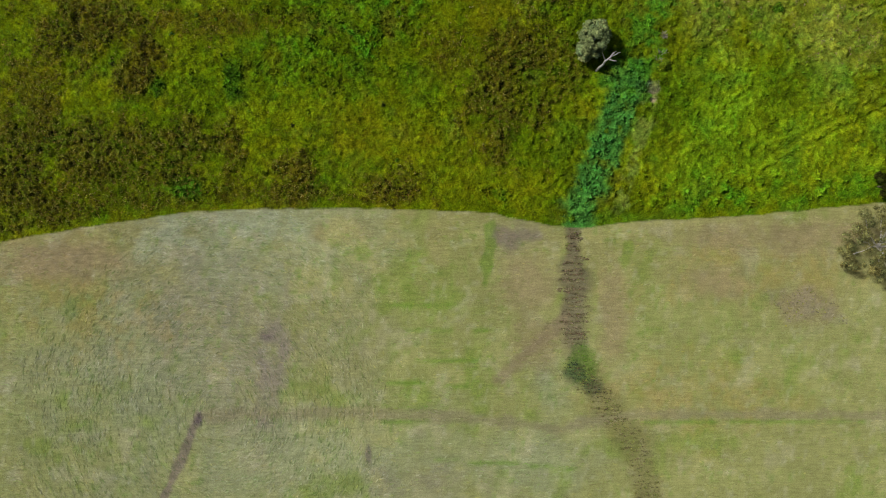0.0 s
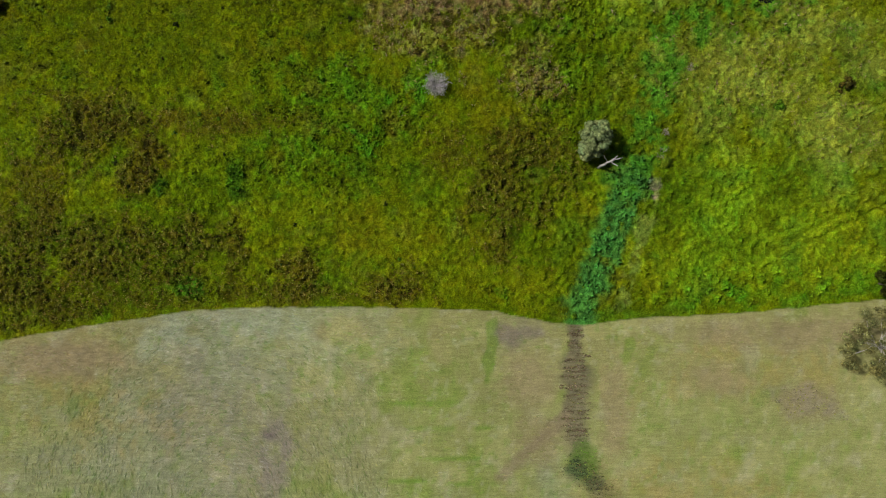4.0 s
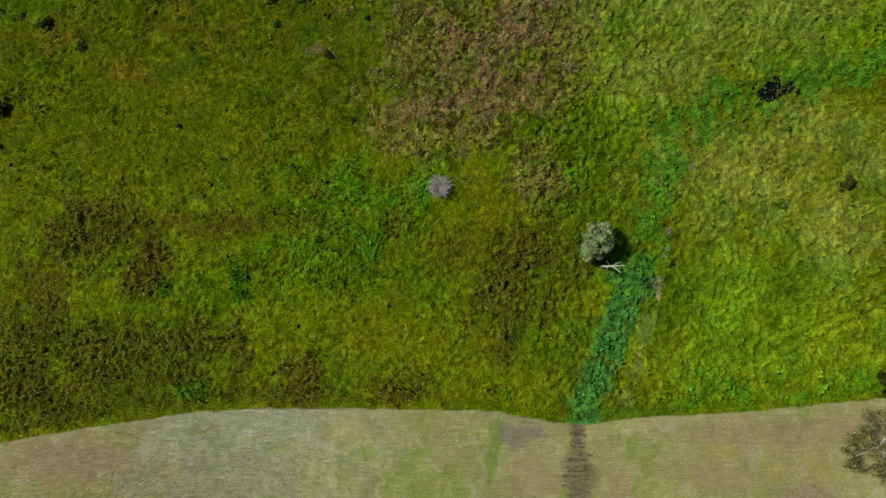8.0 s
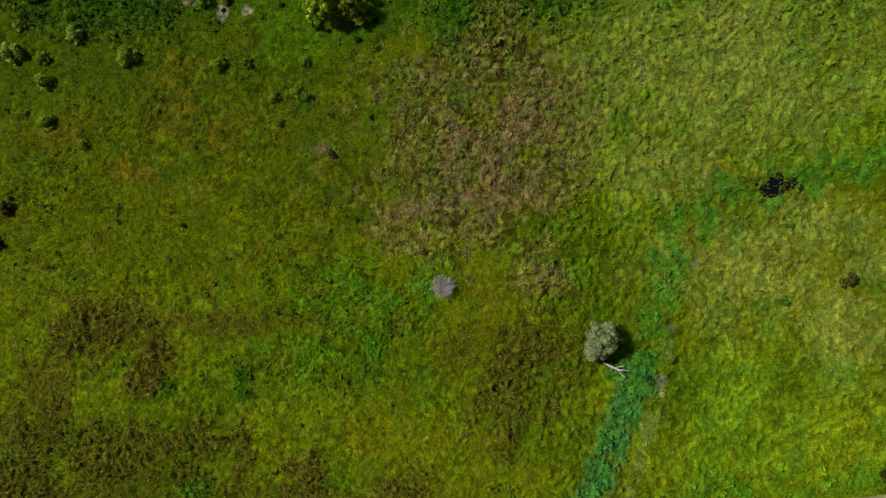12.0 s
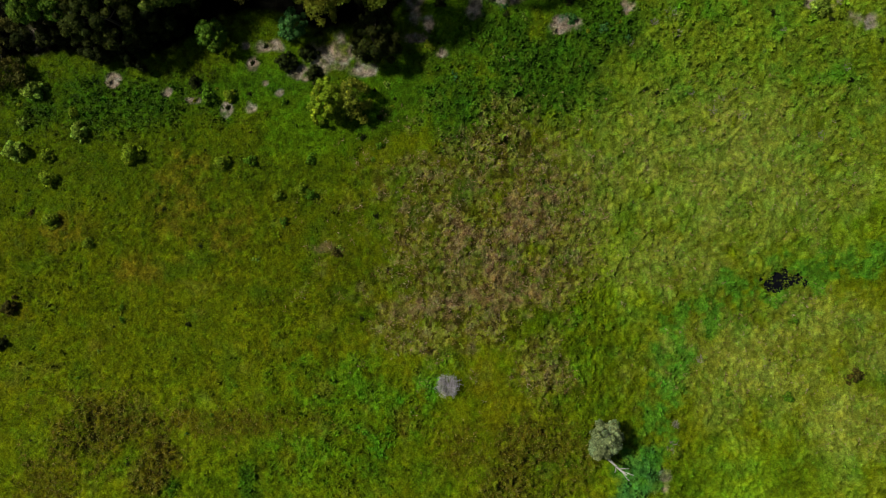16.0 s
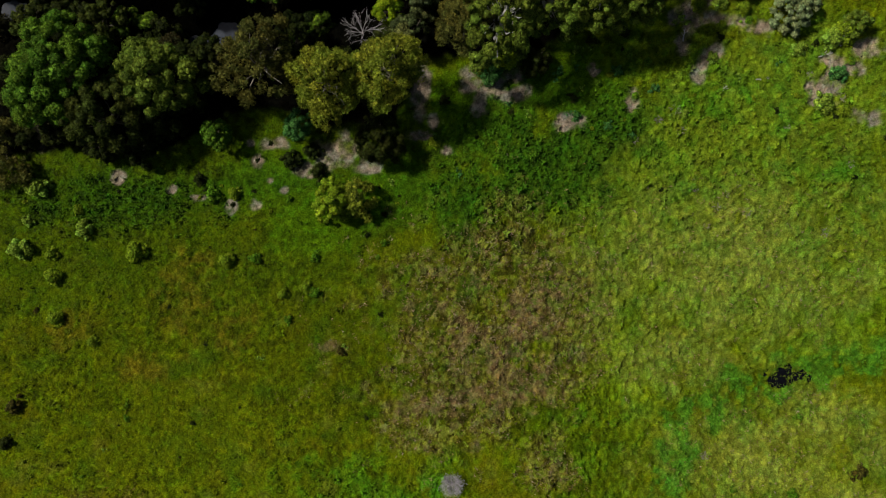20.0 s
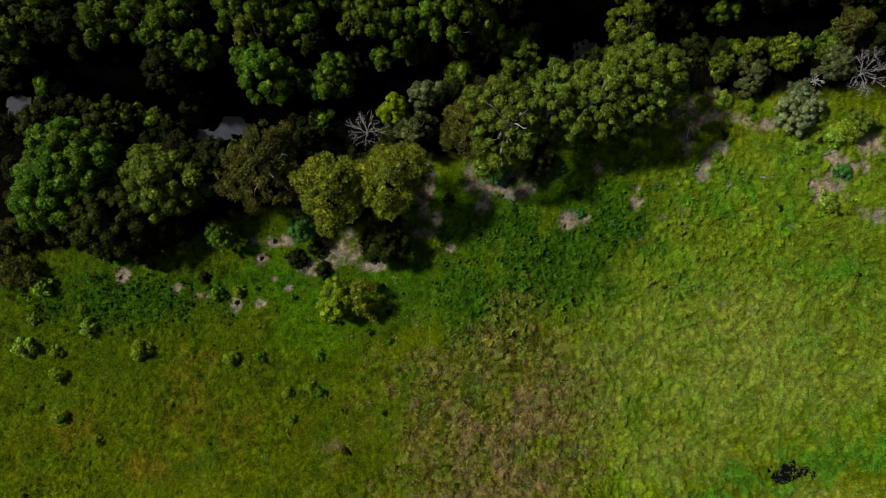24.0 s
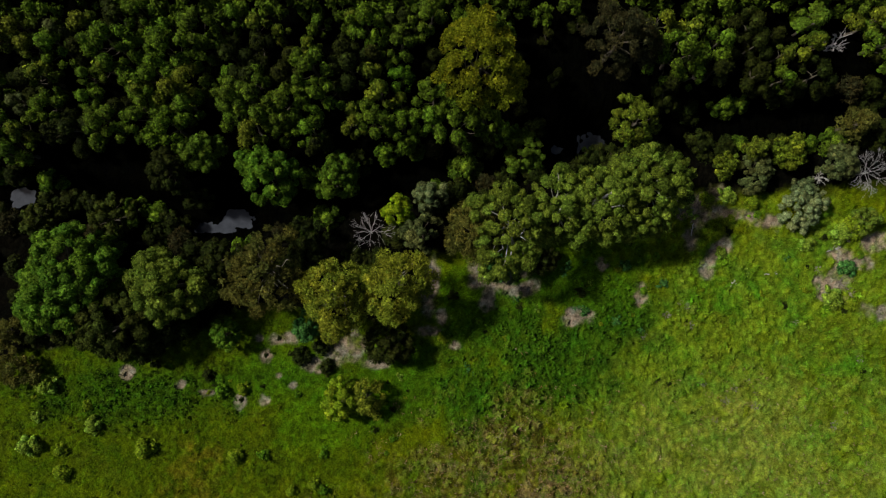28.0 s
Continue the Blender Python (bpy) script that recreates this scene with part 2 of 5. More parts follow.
SAND_PATHS = [[(0.6, 77.2), (3.0, 76.5), (5.6, 76.0), (7.6, 76.8)], [(2.2, 76.4), (2.0, 74.2)], [(0.6, 78.9), (2.2, 77.6), (4.2, 77.2), (6.9, 78.4)], [(26.6, 81.6), (26.7, 83.2), (27.6, 84.7), (29.6, 85.7), (33.7, 84.8)], [(28.0, 78.2), (28.9, 80.2), (30.3, 81.4)], [(25.4, 85.4), (27.2, 86.6), (30.1, 87.8)]]
GULLY = [(16, 3.0), (16.8, 6.0), (18.7, 11.0), (20.4, 15.0), (22.3, 20.5)]
GULLY_UPPER = [(22.3, 20.5), (23.8, 26.0), (26.0, 32.0), (28.5, 38.0), (34.0, 41.6), (46.0, 44.0), (60.0, 48.0)]
STRIP = [(15.3, 2.4), (15.5, -4.0), (15.4, -11.5)]
STRIP_LOW = [(16.2, -14.0), (19.4, -18.6), (22.4, -22.6), (24.4, -29.0), (25.5, -34.0)]


def bare_soil(x, y):
    east = patch(x, y, SAND_EAST, 1.0, 0.3) * smooth(0.75 + rough(x, y, 1.1, 67))
    for way in SAND_PATHS:
        east = np.maximum(east, ribbon(x, y, way, 0.7, 0.9) * smooth(0.9 + rough(x, y, 0.8, 68)))
    return np.maximum(patch(x, y, SAND, 0.6, 0.3) * smooth(0.9 + rough(x, y, 0.9, 69)), east)


def growth(x, y):
    """Colour of the growth or soil at a place, linear, as an (n, 3) array."""
    x, y = np.asarray(x, dtype=float), np.asarray(y, dtype=float)
    n1, n2, n3 = rough(x, y, 9, 51), rough(x, y, 2.4, 57), rough(x, y, 0.7, 61, 2)
    (_, lot_b), (_, lot_m), (_, lot_s) = humps(x, y)

    def lay(base, colour, amount):
        return base + (np.asarray(colour) - base) * np.clip(amount, 0, 1)[:, None]
    c = np.tile(C(92, 102, 6), (len(x), 1))
    c = lay(c, C(78, 94, 5), smooth(0.5 + n1))
    c = lay(c, C(104, 108, 10), smooth(0.1 + n2) * 0.5)
    c = lay(c, C(74, 84, 4), smooth((y - 22) / 16) * smooth((2 - x) / 16) * 0.85)
    c = lay(c, C(92, 98, 4), 0.5 * smooth((y - 22) / 16) * smooth((2 - x) / 16) * smooth(0.3 + 0.8 * n1 + 0.6 * n2))
    c = lay(c, C(100, 130, 18), 0.85 * patch(x, y, BRIGHT, 0.5, 0.6) * (0.75 + 0.5 * n2))
    up = 0.9 * patch(x, y, [(30, 64, 20, 14), (40, 76, 14, 8)], 0.5, 0.6)
    c = lay(c, C(106, 126, 26), up)
    c = lay(c, C(76, 104, 20), up * smooth(0.15 + n2 + 0.6 * n3))
    c = lay(c, C(122, 118, 52), 0.7 * up * smooth(rough(x, y, 3.2, 53) - 0.1 + 0.5 * n3))
    c = lay(c, C(112, 112, 8), 0.45 * patch(x, y, GOLD, 0.6, 0.9))
    c = lay(c, C(121, 129, 48), 0.75 * patch(x, y, STRAW, 0.8, 0.9) * (0.85 + 0.3 * n2))
    mottle = 1 - 0.75 * np.maximum(smooth((y - 56) / 10) * smooth((x - 2) / 10), smooth((x - 18) / 8))
    c = lay(c, C(104, 90, 10), 0.34 * mottle * smooth(rough(x, y, 4.5, 201) * 1.9 - 0.3))
    c = lay(c, C(48, 90, 18) + (C(66, 112, 28) - C(48, 90, 18)) * smooth((x - 16) / 8)[:, None], (0.24 + 0.12 * smooth((x + 4) / 12)) * smooth(rough(x, y, 3.4, 203) * 1.9 - 0.25))
    c = lay(c, C(116, 112, 40), 0.2 * mottle * smooth(rough(x, y, 2.4, 205) * 2.2 - 0.7))
    c = lay(c, C(62, 106, 12), 0.6 * patch(x, y, LUSH, 0.9, 0.6) * smooth(0.4 + 1.2 * n2 + 0.6 * n3))
    c = lay(c, C(46, 80, 10), 0.85 * patch(x, y, DARK_LUSH, 0.5, 0.6))
    c = lay(c, C(68, 86, 5), 0.7 * patch(x, y, OLIVE, 0.6, 0.7))
    c = lay(c, C(62, 80, 5), 0.7 * smooth((y - 46) / 10) * smooth((-6 - x) / 12))
    c = lay(c, C(70, 99, 7), 0.8 * patch(x, y, SHORT, 0.4, 0.5))
    c = lay(c, C(46, 76, 8), 0.65 * patch(x, y, SHADE_GREEN, 0.4, 0.6))
    c = lay(c, C(96, 84, 18), 0.6 * patch(x, y, BROWN, 0.9, 0.6) * smooth(0.7 + n3 + 0.6 * n2))
    russet = patch(x, y, RUSSET, 0.8, 0.6)
    c = lay(c, C(98, 93, 32), 0.8 * russet * smooth(0.75 + n3 + 0.4 * n2))
    c = lay(c, C(58, 50, 12), 0.6 * russet * (lot_s < 0.33))
    c = lay(c, C(122, 122, 44), 0.55 * russet * (lot_s > 0.75))
    c = lay(c, C(58, 84, 14), 0.65 * russet * smooth(rough(x, y, 1.7, 207) * 2.2 - 0.25))
    c = lay(c, C(134, 116, 78), 0.45 * russet * smooth(rough(x, y, 1.3, 209) * 2.2 - 0.45))
    c = lay(c, C(128, 98, 72), 0.55 * patch(x, y, RUSSET_RED, 0.7, 0.6) * smooth(0.55 + n3))
    c = lay(c, C(76, 69, 11), 0.85 * patch(x, y, SCRUB, 1.0, 0.75) * smooth(0.75 + 0.7 * n3 + 0.8 * n2))
    c = lay(c, C(88, 82, 20), 0.5 * patch(x, y, SCRUB, 1.0, 0.6) * (lot_s > 0.72))
    c = lay(c, C(38, 36, 5), 0.8 * np.maximum(patch(x, y, SCRUB, 1.0, 0.6), 0.6 * patch(x, y, SCRUB_THIN, 0.8, 0.6)) * (lot_s < 0.24))
    c = lay(c, C(74, 70, 10), 0.8 * patch(x, y, SCRUB_THIN, 0.8, 0.6) * smooth(0.7 + n2 + 0.6 * n3))
    c = lay(c, C(62, 110, 44), 0.95 * ribbon(x, y, GULLY, 1.9, 0.7) * smooth(1.2 + 0.7 * n3 + 0.6 * n2))
    c = lay(c, C(112, 122, 52), 0.6 * ribbon(x, y, [(20.6, 5.0), (22.2, 10.0), (23.6, 15.0), (24.6, 19.5)], 0.9, 1.2) * smooth(0.7 + n3 + n2))
    c = lay(c, C(62, 106, 22), 0.85 * ribbon(x, y, GULLY_UPPER, 2.1, 1.4) * smooth(0.7 + n2 + n3))
    c = lay(c, C(62, 112, 16), 0.6 * patch(x, y, VIVID, 0.9, 0.5) * smooth(0.6 + n2 + n3))
    sand = bare_soil(x, y)
    c = lay(c, C(144, 125, 114), 0.92 * sand * smooth(1.0 + 0.7 * n3))
    # leaf litter under the trees and on the banks of the creek, blackened to stand for deep shade
    litter_shade = smooth((y - tree_line(x) + 1.2 * n2) / 1.6 + 0.5)
    c = lay(c, C(11, 10, 7), litter_shade * (1 - 0.8 * sand))
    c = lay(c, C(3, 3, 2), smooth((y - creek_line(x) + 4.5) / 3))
    c = lay(c, C(60, 78, 12), smooth((y - 133) / 6))
    c = lay(c, c * np.array([0.72, 0.92, 1.0]), smooth(0.2 + rough(x, y, 1.7, 59)) * 0.6)
    c = c * (1 + 0.13 * smooth((46 - y) / 12))[:, None]
    # each hump of grass has its own shade
    own = (0.44 * (lot_m - 0.5) + 0.16 * (lot_b - 0.5) + (0.62 - 0.2 * smooth((x - 4) / 10)) * (lot_s - 0.5)) * (1 - 0.55 * even(x, y))
    c = lay(c, c * np.array([1.14, 1.04, 1.0]), 1.2 * (lot_m - 0.45))
    c = lay(c, c * np.array([0.76, 1.0, 1.1]), 1.6 * (lot_s - 0.6))
    c = c * (1 + 0.18 * n3 + 0.16 * n2 + own)[:, None] * np.array([0.93, 1.0, 0.9]) + np.array([0, 0, 0.0012]) * (1 - litter_shade)[:, None]
    c = c * (1 + np.array([0.05, 0.0, 0.0]) * smooth((y - 14) / 14)[:, None])
    # the mown field
    m = mown(x, y)
    f = np.tile(C(146, 146, 90), (len(x), 1))
    f = lay(f, C(150, 144, 92), smooth((y + 8) / 8) * 0.7)
    f = lay(f, C(146, 150, 110), 0.85 * patch(x, y, HAY_PALE, 0.5, 0.7))
    f = lay(f, C(136, 128, 108), 0.6 * patch(x, y, HAY_MAUVE, 0.6, 0.7) * smooth(0.8 + n2))
    f = lay(f, C(128, 138, 72), 0.6 * patch(x, y, HAY_GREEN, 0.6, 0.7) * smooth(0.7 + n2))
    f = lay(f, C(150, 156, 124), 0.6 * ribbon(x, y, HAY_ARCH, 1.7, 0.9) * smooth(0.8 + n2))
    f = lay(f, C(150, 136, 84), 0.6 * patch(x, y, [(-43, -1.5, 6, 3), (-12, 2.0, 3, 1.5)], 0.6, 0.7))
    f = lay(f, C(154, 150, 98), 0.6 * smooth(n1 + n2 - 0.1))
    f = lay(f, C(120, 138, 58), 0.6 * smooth(rough(x, y, 3.4, 83) * 1.8 - 0.25))
    f = lay(f, C(166, 160, 122), 0.55 * smooth(rough(x, y, 2.6, 87) * 2.0 - 0.5))
    f = lay(f, C(104, 138, 52), 0.38 * smooth(rough(x, y, 0.55, 107, 2) * 2.2 - 0.35) * smooth(0.5 + n1 + n2))
    f = lay(f, C(186, 182, 150), 0.24 * smooth(rough(x, y, 0.7, 109, 2) * 2.2 - 0.5))
    f = lay(f, C(148, 128, 72), 0.5 * patch(x, y, [(-44, -5, 9, 5), (-38, -9, 6, 4), (36, -3, 12, 3), (30, -18, 9, 4)], 0.9, 0.8) * smooth(0.5 + n2 + n3))
    f = lay(f, C(146, 130, 96), 0.7 * patch(x, y, HAY_BARE, 0.5, 0.6))
    f = lay(f, C(100, 130, 42), 0.6 * ribbon(x, y, [(5.5, 2.5), (5.4, 0.0), (4.9, -4.0)], 0.5, 1.3))
    f = lay(f, C(110, 132, 48), 0.6 * ribbon(x, y, [(22.0, 0.6), (21.4, -1.8)], 0.5, 1.2))
    f = lay(f, C(110, 100, 80), 0.8 * np.maximum(ribbon(x, y, STRIP[:1] + [(15.4, -2.5)], 0.8, 0.6), ribbon(x, y, [(15.5, -2.2)] + STRIP[1:], 1.6, 0.6)))
    f = lay(f, C(126, 112, 100), 0.7 * patch(x, y, [(8.4, 1.5, 2.4, 1.0)], 0.7, 0.5))
    f = lay(f, C(118, 112, 72), 0.6 * ribbon(x, y, STRIP_LOW, 1.8, 0.4))
    f = lay(f, C(120, 106, 94), 0.75 * ribbon(x, y, [(-28.4, -19.4), (-29.9, -23.4), (-32.2, -28.6), (-33.4, -32.0)], 0.5, 0.5))
    f = lay(f, C(134, 120, 112), 0.55 * ribbon(x, y, [(-19.2, -10.6), (-19.9, -15.0), (-20.3, -19.6)], 1.5, 0.8) * smooth(0.7 + n2))
    for way in HAY_LINES:
        f = lay(f, C(100, 136, 40), 0.6 * ribbon(x, y, way, 0.2, 0.8) * smooth(0.7 + 1.2 * n2))
    f = lay(f, C(136, 128, 96), 0.7 * ribbon(x, y, [(-28, -19.2), (-14.6, -18.9), (-1.3, -19.2), (8.8, -20.5), (13.9, -21.3), (21.8, -19.6), (55, -19.7)], 0.6, 0.8))
    f = lay(f, C(134, 118, 92), 0.6 * ribbon(x, y, [(14.0, -8.6), (10.5, -11.6), (6.5, -15.2)], 0.7, 0.8))
    f = lay(f, C(138, 128, 112), 0.45 * patch(x, y, [(42.5, -7.0, 3.2, 1.5), (39.5, -5.6, 1.5, 0.8), (47.5, -8.4, 1.2, 0.7)], 1.0, 0.5) * smooth(0.6 + n3))
    f = lay(f, C(84, 116, 40), 0.6 * patch(x, y, [(16.3, -13.6, 1.7, 2.4)], 0.4))
    f = lay(f, C(56, 70, 56), 0.5 * patch(x, y, [(15.6, -14.6, 1.1, 1.3), (17.6, -16.2, 1.2, 0.8)], 0.6))
    f = lay(f, C(84, 72, 74), 0.75 * patch(x, y, [(-28.4, -19.7, 0.7, 1.1)], 1.0, 0.5))
    f = lay(f, C(108, 94, 92), 0.6 * patch(x, y, [(-8.6, -23.6, 0.3, 0.8), (-20.7, -10.2, 1.0, 0.4)], 0.9, 0.6))
    f = f * (1 + 0.12 * n2 + 0.12 * n3)[:, None] * np.array([0.81, 0.85, 0.88]) * (1 + np.array([-0.12, -0.13, -0.04]) * smooth((-8 - x) / 20)[:, None])
    return np.clip(c + (f - c) * m[:, None], 0.0006, 0.8)


HAY_LINES = [[(-7, -19.9), (4, -20.3)], [(-7, -18.2), (0.5, -18.5)], [(-6.5, -15.4), (6, -16.2)], [(-4, -12.8), (4, -13.1)], [(-1, -24.5), (9, -25.2), (18, -26.2)], [(-5, -9.3), (6, -9.6)], [(-8, -6.6), (2, -6.7)], [(24, -20.6), (50, -20.4)]]
HAY_TURN = (-26.0, -19.0)
HAY_ARCH = [(-38.0, -6.2), (-36.3, -1.7), (-32.3, 1.6), (-24.8, 3.3), (-17.7, 2.7), (-13.3, -1.3)]
HAY_PALE = [(-24, -1, 8, 5), (-14, 1, 7, 5), (-36, -16, 12, 12), (-15, -24, 16, 6), (10, -25, 8, 4), (-32, 2, 3, 3), (13, -16, 2, 4)]
HAY_MAUVE = [(-22, -10, 9, 9), (-30, -8, 5, 7), (-10, -11, 4, 8), (8, 1.4, 3, 1.8), (-3, -27, 6, 2)]
HAY_GREEN = [(-2, -9, 9, 7), (30, -8, 12, 5), (0, -16, 10, 5), (36, -14, 10, 4), (-44, -6, 8, 5), (-40, -22, 12, 6), (24, -5, 3, 5), (3, -1, 3, 4)]
HAY_BARE = [(11, -11, 3, 2.4), (33, -4, 4, 2), (42, 1.6, 12, 1.8), (20, -8, 1.6, 6), (43, -7, 4, 2), (10, -4, 3, 3), (-45, -1.5, 8, 2)]


# ---- materials ----
def material(name):
    m = bpy.data.materials.new(name)
    m.use_nodes = True
    t = m.node_tree
    return m, t, t.nodes["Principled BSDF"]


def node(t, kind, **values):
    n = t.nodes.new(kind)
    for key, value in values.items():
        if key in n.inputs:
            n.inputs[key].default_value = value
    return n


def noise_of(t, scale, detail=4.0, coords=None, stretch=(1, 1, 1), turn=0.0):
    if coords is None:
        coords = t.nodes.new("ShaderNodeTexCoord").outputs["Object"]
    mp = t.nodes.new("ShaderNodeMapping")
    mp.inputs["Scale"].default_value = stretch
    mp.inputs["Rotation"].default_value = (0, 0, radians(turn))
    t.links.new(coords, mp.inputs["Vector"])
    n = node(t, "ShaderNodeTexNoise", Scale=scale, Detail=detail, Roughness=0.62)
    t.links.new(mp.outputs["Vector"], n.inputs["Vector"])
    return n.outputs["Fac"]


def spread(t, value, low, high, a=0.3, b=0.7):
    n = t.nodes.new("ShaderNodeMapRange")
    for key, v in zip(("From Min", "From Max", "To Min", "To Max"), (a, b, low, high)):
        n.inputs[key].default_value = v
    t.links.new(value, n.inputs["Value"])
    return n.outputs["Result"]


def times(t, a, b):
    n = t.nodes.new("ShaderNodeMath")
    n.operation = 'MULTIPLY'
    for socket, v in zip(n.inputs, (a, b)):
        if isinstance(v, (int, float)):
            socket.default_value = v
        else:
            t.links.new(v, socket)
    return n.outputs[0]


def scaled(t, colour, value):
    n = t.nodes.new("ShaderNodeVectorMath")
    n.operation = 'SCALE'
    t.links.new(colour, n.inputs[0])
    t.links.new(value, n.inputs["Scale"])
    return n.outputs[0]


def mixed(t, fac, a, b):
    n = t.nodes.new("ShaderNodeMix")
    n.data_type = 'RGBA'
    for socket, v in ((n.inputs[0], fac), (n.inputs[6], a), (n.inputs[7], b)):
        if isinstance(v, (int, float)):
            socket.default_value = v
        elif isinstance(v, (tuple, list, np.ndarray)):
            socket.default_value = (*[float(q) for q in v[:3]], 1)
        else:
            t.links.new(v, socket)
    return n.outputs[2]


def ground_material():
    m, t, p = material("matted grass and stubble")
    col = t.nodes.new("ShaderNodeVertexColor")
    col.layer_name = "growth"
    cut = t.nodes.new("ShaderNodeAttribute")
    cut.attribute_name = "mown"
    fine, mid = noise_of(t, 9.0, 5), noise_of(t, 2.2, 4)
    streak = noise_of(t, 2.6, 6, stretch=(0.2, 1.6, 1))
    swirl = noise_of(t, 1.6, 5, stretch=(0.5, 1.5, 1), turn=-35)
    rank = times(t, spread(t, fine, 0.5, 1.5, 0.36, 0.64), spread(t, mid, 0.74, 1.26, 0.36, 0.64))
    sep = t.nodes.new("ShaderNodeVectorMath")
    sep.operation = 'DISTANCE'
    sep.inputs[1].default_value = (*HAY_TURN, 0.0)
    warp = t.nodes.new("ShaderNodeTexCoord")
    t.links.new(warp.outputs["Object"], sep.inputs[0])
    rings = node(t, "ShaderNodeTexNoise", Scale=1.5, Detail=3.0)
    rings.noise_dimensions = '1D'
    add = t.nodes.new("ShaderNodeMath")
    add.operation = 'ADD'
    t.links.new(sep.outputs["Value"], add.inputs[0])
    t.links.new(noise_of(t, 0.35, 3), add.inputs[1])
    t.links.new(add.outputs[0], rings.inputs["W"])
    swirl = times(t, spread(t, rings.outputs["Fac"], 0.72, 0.95), spread(t, swirl, 0.3, 0.75))
    xyz = t.nodes.new("ShaderNodeSeparateXYZ")
    t.links.new(warp.outputs["Object"], xyz.inputs[0])
    west = t.nodes.new("ShaderNodeMix")
    t.links.new(spread(t, xyz.outputs["X"], 0.0, 1.0, -6.0, -20.0), west.inputs[0])
    west.inputs[2].default_value = 0.425
    t.links.new(swirl, west.inputs[3])
    swirl = west.outputs[0]
    hay = times(t, spread(t, streak, 0.88, 1.12, 0.36, 0.64), spread(t, swirl, 0.82, 1.17, 0.2, 0.65))
    hay = times(t, hay, spread(t, fine, 0.76, 1.24, 0.36, 0.64))
    n = t.nodes.new("ShaderNodeMix")
    t.links.new(cut.outputs["Fac"], n.inputs[0])
    t.links.new(rank, n.inputs[2])
    t.links.new(hay, n.inputs[3])
    t.links.new(scaled(t, col.outputs["Color"], n.outputs[0]), p.inputs["Base Color"])
    p.inputs["Roughness"].default_value = 0.9
    p.inputs["Specular IOR Level"].default_value = 0.0
    # leaves and stems matted into curls a hand or two across
    curl = noise_of(t, 3.4, 4, stretch=(1, 1, 1))
    high = t.nodes.new("ShaderNodeMix")
    t.links.new(cut.outputs["Fac"], high.inputs[0])
    t.links.new(curl, high.inputs[2])
    high.inputs[3].default_value = 0.5
    broad = node(t, "ShaderNodeBump", Strength=0.8, Distance=0.36)
    t.links.new(high.outputs[0], broad.inputs["Height"])
    bump = node(t, "ShaderNodeBump", Strength=0.6, Distance=0.09)
    t.links.new(fine, bump.inputs["Height"])
    t.links.new(broad.outputs["Normal"], bump.inputs["Normal"])
    t.links.new(bump.outputs["Normal"], p.inputs["Normal"])
    return m


def blade_material(name):
    """Grass and weeds: colour by place, varied blade by blade."""
    m, t, p = material(name)
    col = t.nodes.new("ShaderNodeVertexColor")
    col.layer_name = "growth"
    geo = t.nodes.new("ShaderNodeNewGeometry")
    v = times(t, spread(t, geo.outputs["Random Per Island"], 0.8, 1.2, 0, 1), spread(t, noise_of(t, 14, 2), 0.88, 1.12))
    base = scaled(t, col.outputs["Color"], v)
    t.links.new(base, p.inputs["Base Color"])
    p.inputs["Roughness"].default_value = 0.6
    p.inputs["Specular IOR Level"].default_value = 0.04
    return m


def leaf_material(name, low, high, vary=0.35, warm=(0.14, 0.145, 0.02)):
    m, t, p = material(name)
    geo = t.nodes.new("ShaderNodeNewGeometry")
    info = t.nodes.new("ShaderNodeObjectInfo")
    c = mixed(t, geo.outputs["Random Per Island"], low, high)
    c = mixed(t, times(t, info.outputs["Random"], vary), c, warm)
    leafy = noise_of(t, 7, 3)
    v = times(t, spread(t, noise_of(t, 0.9, 2), 0.75, 1.25), spread(t, leafy, 0.4, 1.65, 0.36, 0.66))
    bump = node(t, "ShaderNodeBump", Strength=1.0, Distance=0.2)
    t.links.new(leafy, bump.inputs["Height"])
    t.links.new(bump.outputs["Normal"], p.inputs["Normal"])
    tint = t.nodes.new("ShaderNodeVertexColor")
    tint.layer_name = "growth"
    mul = t.nodes.new("ShaderNodeVectorMath")
    mul.operation = 'MULTIPLY'
    t.links.new(c, mul.inputs[0])
    t.links.new(tint.outputs["Color"], mul.inputs[1])
    c = scaled(t, mul.outputs[0], v)
    t.links.new(c, p.inputs["Base Color"])
    p.inputs["Roughness"].default_value = 0.5
    p.inputs["Specular IOR Level"].default_value = 0.05
    thin = t.nodes.new("ShaderNodeBsdfTranslucent")
    t.links.new(c, thin.inputs["Color"])
    mix = t.nodes.new("ShaderNodeMixShader")
    mix.inputs[0].default_value = 0.15
    t.links.new(p.outputs[0], mix.inputs[1])
    t.links.new(thin.outputs[0], mix.inputs[2])
    t.links.new(mix.outputs[0], t.nodes["Material Output"].inputs["Surface"])
    return m


def bark_material(name, low, high):
    m, t, p = material(name)
    n = noise_of(t, 5, 5, stretch=(1, 1, 0.25))
    t.links.new(mixed(t, spread(t, n, 0, 1), low, high), p.inputs["Base Color"])
    p.inputs["Roughness"].default_value = 0.85
    bump = node(t, "ShaderNodeBump", Strength=0.5, Distance=0.03)
    t.links.new(n, bump.inputs["Height"])
    t.links.new(bump.outputs["Normal"], p.inputs["Normal"])
    return m


